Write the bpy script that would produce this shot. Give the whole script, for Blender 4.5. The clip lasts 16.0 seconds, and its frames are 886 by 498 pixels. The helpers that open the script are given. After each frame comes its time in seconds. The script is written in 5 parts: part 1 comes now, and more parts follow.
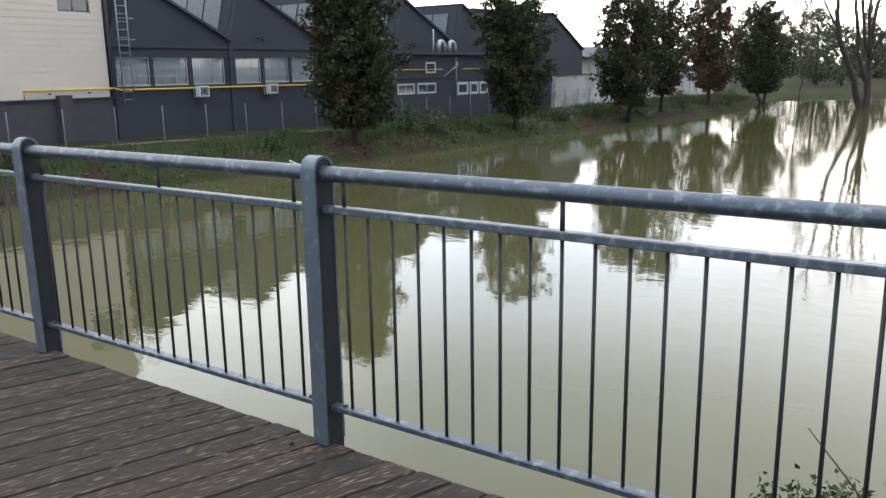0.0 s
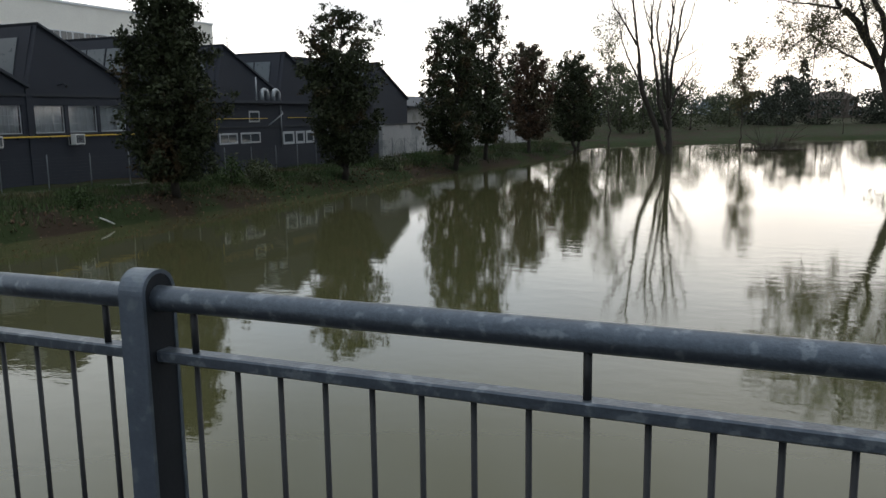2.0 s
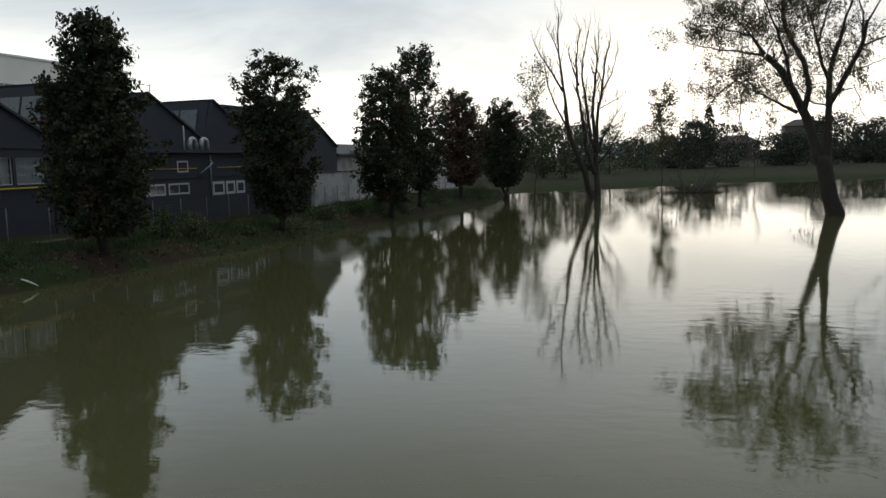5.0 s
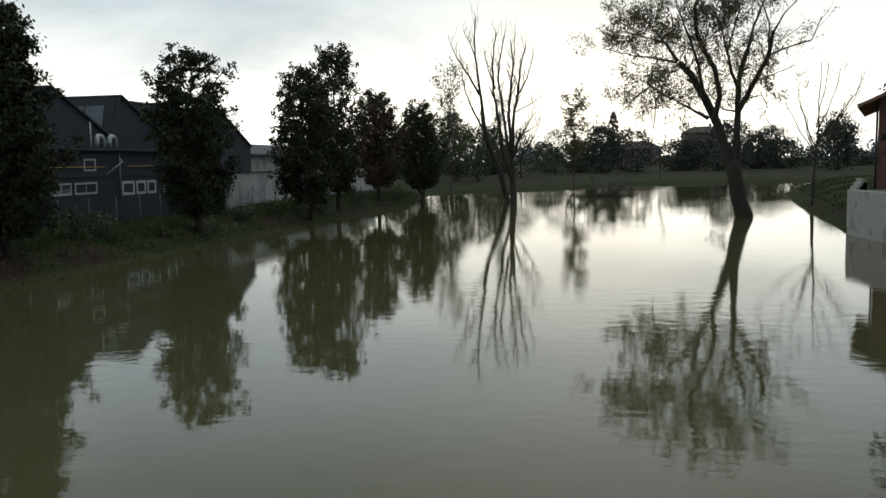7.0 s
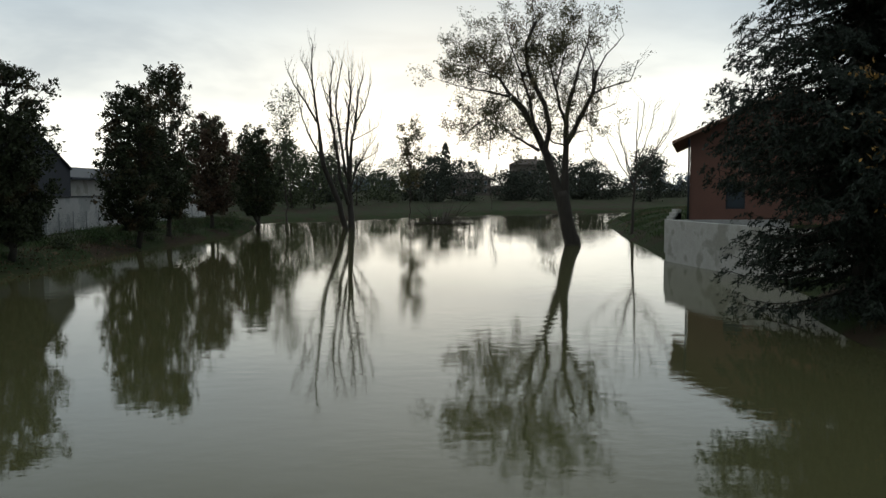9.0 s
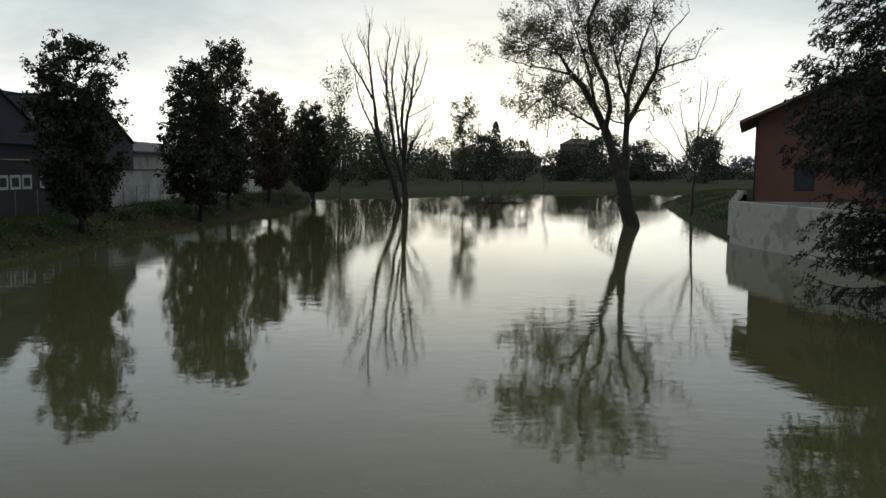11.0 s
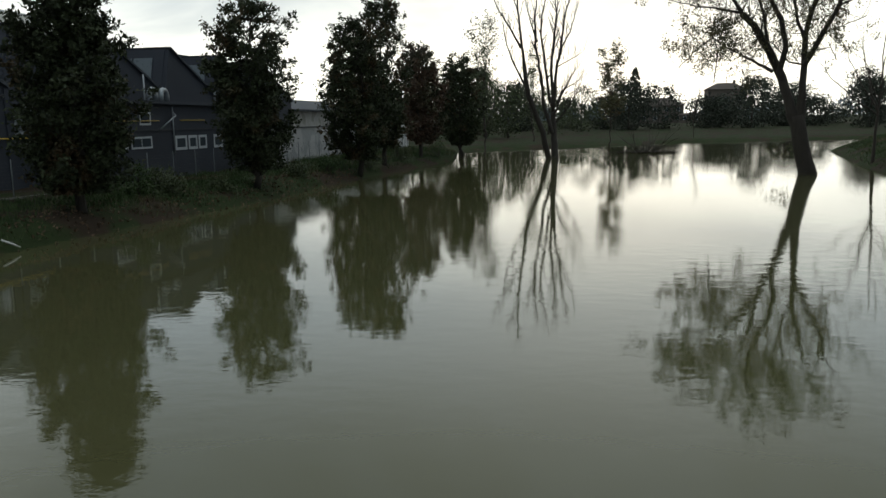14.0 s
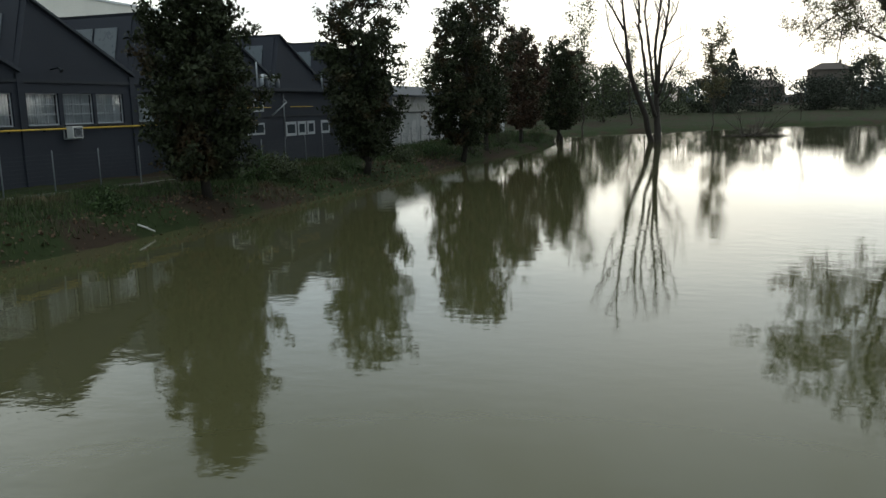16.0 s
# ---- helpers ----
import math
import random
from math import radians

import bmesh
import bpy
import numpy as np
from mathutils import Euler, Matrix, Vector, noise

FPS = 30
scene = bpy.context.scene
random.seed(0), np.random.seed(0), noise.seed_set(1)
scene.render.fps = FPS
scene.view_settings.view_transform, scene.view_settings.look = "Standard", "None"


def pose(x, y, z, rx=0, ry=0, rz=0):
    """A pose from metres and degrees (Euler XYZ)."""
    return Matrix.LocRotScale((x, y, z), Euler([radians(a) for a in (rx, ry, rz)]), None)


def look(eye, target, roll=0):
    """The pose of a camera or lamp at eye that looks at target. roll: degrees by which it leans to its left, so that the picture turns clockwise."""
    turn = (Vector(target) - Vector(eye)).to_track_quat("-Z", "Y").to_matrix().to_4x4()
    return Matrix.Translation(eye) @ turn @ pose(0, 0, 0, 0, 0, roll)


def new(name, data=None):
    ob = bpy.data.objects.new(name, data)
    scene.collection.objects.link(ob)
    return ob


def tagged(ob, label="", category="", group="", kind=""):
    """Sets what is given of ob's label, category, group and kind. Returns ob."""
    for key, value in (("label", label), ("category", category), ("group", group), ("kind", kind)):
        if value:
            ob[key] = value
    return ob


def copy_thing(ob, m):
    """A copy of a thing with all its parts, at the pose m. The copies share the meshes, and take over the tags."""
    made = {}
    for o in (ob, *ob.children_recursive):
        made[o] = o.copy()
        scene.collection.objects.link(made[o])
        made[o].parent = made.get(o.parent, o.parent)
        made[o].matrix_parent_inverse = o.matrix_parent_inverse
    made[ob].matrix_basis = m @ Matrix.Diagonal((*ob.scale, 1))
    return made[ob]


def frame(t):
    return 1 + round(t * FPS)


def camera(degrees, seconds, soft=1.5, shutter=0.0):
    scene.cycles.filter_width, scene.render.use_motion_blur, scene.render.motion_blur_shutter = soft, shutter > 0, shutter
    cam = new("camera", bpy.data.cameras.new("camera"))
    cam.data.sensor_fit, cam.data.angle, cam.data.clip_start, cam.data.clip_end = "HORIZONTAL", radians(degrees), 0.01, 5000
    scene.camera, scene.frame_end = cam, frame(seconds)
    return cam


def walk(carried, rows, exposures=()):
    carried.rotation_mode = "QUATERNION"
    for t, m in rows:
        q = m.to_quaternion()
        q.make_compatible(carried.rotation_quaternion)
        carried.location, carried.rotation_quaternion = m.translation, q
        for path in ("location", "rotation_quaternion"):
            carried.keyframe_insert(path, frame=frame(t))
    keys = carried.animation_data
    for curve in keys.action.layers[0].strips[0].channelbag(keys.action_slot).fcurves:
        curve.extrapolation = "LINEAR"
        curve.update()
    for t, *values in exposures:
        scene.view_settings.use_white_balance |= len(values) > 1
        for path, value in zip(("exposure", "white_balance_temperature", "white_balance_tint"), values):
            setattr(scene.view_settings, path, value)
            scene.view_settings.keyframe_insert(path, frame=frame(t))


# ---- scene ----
cam = camera(57.0, 16.0)
PATH = [
    (0, (2.117, -2.186, 1.444), (0.985, -0.593, 1.016), -0.9),
    (0.5, (1.955, -2.001, 1.428), (0.957, -0.319, 1.011), -0.4),
    (1, (1.769, -1.757, 1.441), (0.827, -0.041, 1.032), 0.1),
    (1.5, (1.507, -1.554, 1.455), (0.674, 0.227, 1.088), -0.7),
    (2, (1.306, -1.383, 1.475), (0.532, 0.433, 1.154), -0.8),
    (2.5, (1.118, -1.173, 1.498), (0.297, 0.624, 1.183), 0.0),
    (3, (0.897, -1.027, 1.485), (0.070, 0.768, 1.181), -0.2),
    (3.5, (0.626, -0.928, 1.500), (-0.209, 0.867, 1.214), -0.7),
    (4, (0.429, -0.862, 1.534), (-0.409, 0.936, 1.279), -0.6),
    (4.5, (0.175, -0.750, 1.520), (-0.577, 1.090, 1.306), -1.05),
    (5, (-0.240, -0.640, 1.512), (-0.831, 1.258, 1.299), -1.5),
    (7.5, (-1.168, -0.333, 1.411), (-1.487, 1.631, 1.211), -0.6),
    (8, (-1.261, -0.331, 1.432), (-1.438, 1.655, 1.284), -0.2),
    (8.5, (-1.374, -0.365, 1.415), (-1.342, 1.630, 1.270), -0.2),
    (11, (-2.070, -0.248, 1.311), (-2.154, 1.741, 1.114), 0.6),
    (11.5, (-2.272, -0.223, 1.307), (-2.562, 1.738, 1.049), -1.4),
    (12, (-2.449, -0.173, 1.331), (-3.016, 1.726, 1.068), -2.0),
    (12.5, (-2.705, -0.108, 1.332), (-3.321, 1.775, 1.068), -2.8),
    (13, (-3.158, -0.044, 1.316), (-3.582, 1.888, 1.022), -2.3),
    (13.5, (-3.427, -0.044, 1.327), (-3.819, 1.893, 1.031), -0.7),
    (14, (-3.653, 0.030, 1.304), (-4.054, 1.963, 0.993), -0.9),
    (14.5, (-3.995, 0.034, 1.282), (-4.373, 1.963, 0.914), -1.2),
    (15, (-4.173, 0.025, 1.319), (-4.689, 1.926, 0.977), -1.1),
    (15.5, (-4.440, 0.054, 1.344), (-5.077, 1.921, 1.022), -0.9),
    (16, (-4.818, 0.108, 1.323), (-5.418, 1.983, 0.980), -1.4),
]
EXPOSURES = [(0.0, 1.76, 6500, 14), (0.6, 1.26, 6500, 12), (1.2, 0.93, 6500, 11), (2.0, 0.46, 6500, 11), (3.0, 0.38, 6500, 10), (3.5, 0.38, 6500, 10), (4.3, 0.27, 6500, 9), (5.0, -0.02, 6500, 8), (7.5, 0.04, 6500, 5), (8.0, 0.04, 6500, 5), (8.5, -0.1, 6500, 5), (11.0, -0.12, 6500, 5), (12.0, -0.02, 6500, 5), (12.5, 0.17, 6500, 4), (13.5, 0.08, 6500, 4), (14.5, -0.02, 6500, 4), (15.0, 0.04, 6500, 4), (16.0, 0.42, 6500, 4)]
walk(cam, [(t, look(eye, target, roll)) for t, eye, target, roll in PATH], EXPOSURES)

# ---- world and light ----
WATER = -2.05
SUN_AZ, SUN_EL = 0.0, 9.0      # degrees, azimuth from +Y towards +X
SUN_DIR = Vector((math.sin(radians(SUN_AZ)) * math.cos(radians(SUN_EL)), math.cos(radians(SUN_AZ)) * math.cos(radians(SUN_EL)), math.sin(radians(SUN_EL))))
world = bpy.data.worlds.new("world")
scene.world = world
world.use_nodes = True
wt = world.node_tree
wt.nodes.clear()


def wn(kind, **kw):
    n = wt.nodes.new(kind)
    for k, v in kw.items():
        n.inputs[k].default_value = v
    return n


def math_node(tree, op, a, b=None, clamp=False):
    n = tree.nodes.new("ShaderNodeMath")
    n.operation, n.use_clamp = op, clamp
    for i, v in enumerate((a, b)):
        if v is None:
            continue
        if isinstance(v, (int, float)):
            n.inputs[i].default_value = v
        else:
            tree.links.new(v, n.inputs[i])
    return n.outputs[0]


def mix_node(tree, fac, a, b, blend="MIX"):
    n = tree.nodes.new("ShaderNodeMix")
    n.data_type, n.blend_type = "RGBA", blend
    for i, v in ((0, fac), (6, a), (7, b)):
        if isinstance(v, (int, float)):
            n.inputs[i].default_value = v
        elif isinstance(v, tuple):
            n.inputs[i].default_value = (*v[:3], 1)
        else:
            tree.links.new(v, n.inputs[i])
    return n.outputs[2]


sky = wt.nodes.new("ShaderNodeTexSky")
sky.sky_type, sky.sun_disc = "NISHITA", False
sky.sun_elevation, sky.sun_rotation = radians(SUN_EL), radians(SUN_AZ)
sky.air_density, sky.dust_density = 1.5, 3.0
geo = wt.nodes.new("ShaderNodeTexCoord")
sep = wt.nodes.new("ShaderNodeSeparateXYZ")
wt.links.new(geo.outputs["Generated"], sep.inputs[0])
up = math_node(wt, "MAXIMUM", sep.outputs[2], 0.0)
# overcast deck: cloud bands flattened towards the horizon
den = math_node(wt, "ADD", up, 0.18)
comb = wt.nodes.new("ShaderNodeCombineXYZ")
wt.links.new(math_node(wt, "DIVIDE", sep.outputs[0], den), comb.inputs[0])
wt.links.new(math_node(wt, "DIVIDE", sep.outputs[1], den), comb.inputs[1])
cl = wn("ShaderNodeTexNoise", Scale=0.9, Detail=5.0, Roughness=0.55, Distortion=0.4)
wt.links.new(comb.outputs[0], cl.inputs["Vector"])
cloud = wt.nodes.new("ShaderNodeMapRange")
cloud.interpolation_type = "SMOOTHSTEP"
for k, v in zip((1, 2, 3, 4), (0.38, 0.66, 0.0, 1.0)):
    cloud.inputs[k].default_value = v
wt.links.new(cl.outputs["Fac"], cloud.inputs[0])
dotn = wt.nodes.new("ShaderNodeVectorMath")
dotn.operation = "DOT_PRODUCT"
dotn.inputs[1].default_value = SUN_DIR
wt.links.new(geo.outputs["Generated"], dotn.inputs[0])
glow = math_node(wt, "POWER", math_node(wt, "MAXIMUM", dotn.outputs["Value"], 0.0), 14.0)


def world_range(value, lo, hi):
    n = wt.nodes.new("ShaderNodeMapRange")
    n.interpolation_type = "SMOOTHSTEP"
    n.inputs[1].default_value, n.inputs[2].default_value = lo, hi
    wt.links.new(value, n.inputs[0])
    return n.outputs[0]


# pale clear strip along the horizon on the sun's side, grey deck above, thinner cloud to the west
sunward = world_range(dotn.outputs["Value"], -0.25, 0.92)
westward = world_range(math_node(wt, "MULTIPLY", sep.outputs[0], -1.0), 0.50, 0.85)
horizon = mix_node(wt, sunward, (0.50, 0.55, 0.60), (1.50, 1.47, 1.37))
deck_sky = mix_node(wt, world_range(up, 0.22, 0.42), (0.52, 0.62, 0.73), (0.20, 0.235, 0.255))
deck_sky = mix_node(wt, westward, deck_sky, (1.00, 1.04, 1.02))
deck_sky = mix_node(wt, world_range(up, 0.52, 0.85), deck_sky, (0.85, 0.92, 0.98))
base = mix_node(wt, world_range(up, 0.05, 0.24), horizon, deck_sky)
base = mix_node(wt, math_node(wt, "MULTIPLY", cloud.outputs[0], math_node(wt, "MULTIPLY", world_range(up, 0.03, 0.14), 0.6)), base, (0.40, 0.48, 0.58))
base = mix_node(wt, math_node(wt, "MULTIPLY", glow, 0.16), base, (1.4, 1.34, 1.16), "ADD")
base = mix_node(wt, 0.04, base, mix_node(wt, 1.0, sky.outputs[0], (0.1, 0.1, 0.1), "MULTIPLY"), "ADD")
bg = wt.nodes.new("ShaderNodeBackground")
bg.inputs[1].default_value = 0.9
wt.links.new(base, bg.inputs[0])
wo = wt.nodes.new("ShaderNodeOutputWorld")
wt.links.new(bg.outputs[0], wo.inputs[0])

sun = new("sun", bpy.data.lights.new("sun", "SUN"))
sun.data.energy, sun.data.angle, sun.data.color = 0.5, radians(150), (1.0, 0.97, 0.92)
sun.matrix_world = look((0, 0, 30), Vector((0, 0, 30)) - SUN_DIR)

# ---- materials ----


def material(name, color, rough=0.7, metal=0.0, vary=0.25, scale=3.0, fine=40.0, bump=0.15, second=None, blend=(0.45, 0.62), random=0.0, island=0.0, ior=1.45, bump_distance=0.02, stretch=(1, 1, 1), spec=0.5):
    """A principled surface with stains at one scale, grain at another and fine relief."""
    m = bpy.data.materials.new(name)
    m.use_nodes = True
    t = m.node_tree
    p = t.nodes["Principled BSDF"]
    tc = t.nodes.new("ShaderNodeTexCoord")
    mp = t.nodes.new("ShaderNodeMapping")
    mp.inputs["Scale"].default_value = stretch
    oi = t.nodes.new("ShaderNodeObjectInfo")
    sh = t.nodes.new("ShaderNodeVectorMath")
    sh.operation = "MULTIPLY_ADD"
    sh.inputs[1].default_value = (37, 17, 29)
    t.links.new(oi.outputs["Random"], sh.inputs[0])
    t.links.new(tc.outputs["Object"], sh.inputs[2])
    t.links.new(sh.outputs[0], mp.inputs[0])
    big = t.nodes.new("ShaderNodeTexNoise")
    big.inputs["Scale"].default_value, big.inputs["Detail"].default_value = scale, 6
    small = t.nodes.new("ShaderNodeTexNoise")
    small.inputs["Scale"].default_value, small.inputs["Detail"].default_value = fine, 4
    for n in (big, small):
        t.links.new(mp.outputs[0], n.inputs["Vector"])
    c = tuple(color)
    col = mix_node(t, math_node(t, "MULTIPLY", big.outputs["Fac"], 1.0), tuple(v * (1 - vary) for v in c), tuple(min(1, v * (1 + vary)) for v in c))
    if second:
        rg = t.nodes.new("ShaderNodeMapRange")
        rg.interpolation_type = "SMOOTHSTEP"
        rg.inputs[1].default_value, rg.inputs[2].default_value = blend
        t.links.new(big.outputs["Fac"], rg.inputs[0])
        col = mix_node(t, rg.outputs[0], col, tuple(second))
    g = math_node(t, "ADD", math_node(t, "MULTIPLY", small.outputs["Fac"], vary * 1.6), 1 - vary * 0.8)
    if random:
        g = math_node(t, "MULTIPLY", g, math_node(t, "ADD", math_node(t, "MULTIPLY", oi.outputs["Random"], random * 2), 1 - random))
    if island:
        gi = t.nodes.new("ShaderNodeNewGeometry")
        g = math_node(t, "MULTIPLY", g, math_node(t, "ADD", math_node(t, "MULTIPLY", gi.outputs["Random Per Island"], island * 2), 1 - island))
    vm = t.nodes.new("ShaderNodeVectorMath")
    vm.operation = "SCALE"
    t.links.new(col, vm.inputs[0])
    t.links.new(g, vm.inputs["Scale"])
    t.links.new(vm.outputs[0], p.inputs["Base Color"])
    r = math_node(t, "ADD", math_node(t, "MULTIPLY", small.outputs["Fac"], 0.25), rough - 0.12, True)
    t.links.new(r, p.inputs["Roughness"])
    p.inputs["Metallic"].default_value = metal
    p.inputs["IOR"].default_value = ior
    p.inputs["Specular IOR Level"].default_value = spec
    if bump:
        b = t.nodes.new("ShaderNodeBump")
        b.inputs["Strength"].default_value, b.inputs["Distance"].default_value = bump, bump_distance
        t.links.new(small.outputs["Fac"], b.inputs["Height"])
        t.links.new(b.outputs[0], p.inputs["Normal"])
    return m


def water_material():
    m = bpy.data.materials.new("murky_water")
    m.use_nodes = True
    t = m.node_tree
    p = t.nodes["Principled BSDF"]
    tc = t.nodes.new("ShaderNodeTexCoord")
    n0 = t.nodes.new("ShaderNodeTexNoise")
    n0.inputs["Scale"].default_value, n0.inputs["Detail"].default_value = 0.09, 3
    t.links.new(tc.outputs["Object"], n0.inputs["Vector"])
    t.links.new(mix_node(t, n0.outputs["Fac"], (0.066, 0.066, 0.029), (0.084, 0.081, 0.037)), p.inputs["Base Color"])
    mp = t.nodes.new("ShaderNodeMapping")
    mp.inputs["Scale"].default_value = (0.9, 1.25, 1)
    t.links.new(tc.outputs["Object"], mp.inputs[0])
    a = t.nodes.new("ShaderNodeTexNoise")
    a.inputs["Scale"].default_value, a.inputs["Detail"].default_value, a.inputs["Roughness"].default_value = 1.9, 4, 0.55
    b = t.nodes.new("ShaderNodeTexNoise")
    b.inputs["Scale"].default_value, b.inputs["Detail"].default_value = 0.07, 3
    for n in (a, b):
        t.links.new(mp.outputs[0], n.inputs["Vector"])
    patch = t.nodes.new("ShaderNodeMapRange")
    patch.inputs[1].default_value, patch.inputs[2].default_value, patch.inputs[3].default_value, patch.inputs[4].default_value = 0.42, 0.68, 0.35, 1.0
    t.links.new(b.outputs["Fac"], patch.inputs[0])
    bp = t.nodes.new("ShaderNodeBump")
    bp.inputs["Distance"].default_value = 0.02
    t.links.new(math_node(t, "MULTIPLY", patch.outputs[0], 0.34), bp.inputs["Strength"])
    t.links.new(a.outputs["Fac"], bp.inputs["Height"])
    t.links.new(bp.outputs[0], p.inputs["Normal"])
    p.inputs["Roughness"].default_value, p.inputs["IOR"].default_value = 0.028, 1.5
    return m


def glass_material():
    m = bpy.data.materials.new("window_glass")
    m.use_nodes = True
    p = m.node_tree.nodes["Principled BSDF"]
    p.inputs["Base Color"].default_value = (0.05, 0.06, 0.07, 1)
    p.inputs["Roughness"].default_value, p.inputs["IOR"].default_value = 0.06, 1.5
    return m


def ground_material():
    m = material("bank_ground", (0.026, 0.037, 0.014), 0.95, vary=0.35, scale=0.35, fine=9.0, bump=0.6, second=(0.036, 0.026, 0.018), blend=(0.46, 0.60), bump_distance=0.06, spec=0.1)
    return m


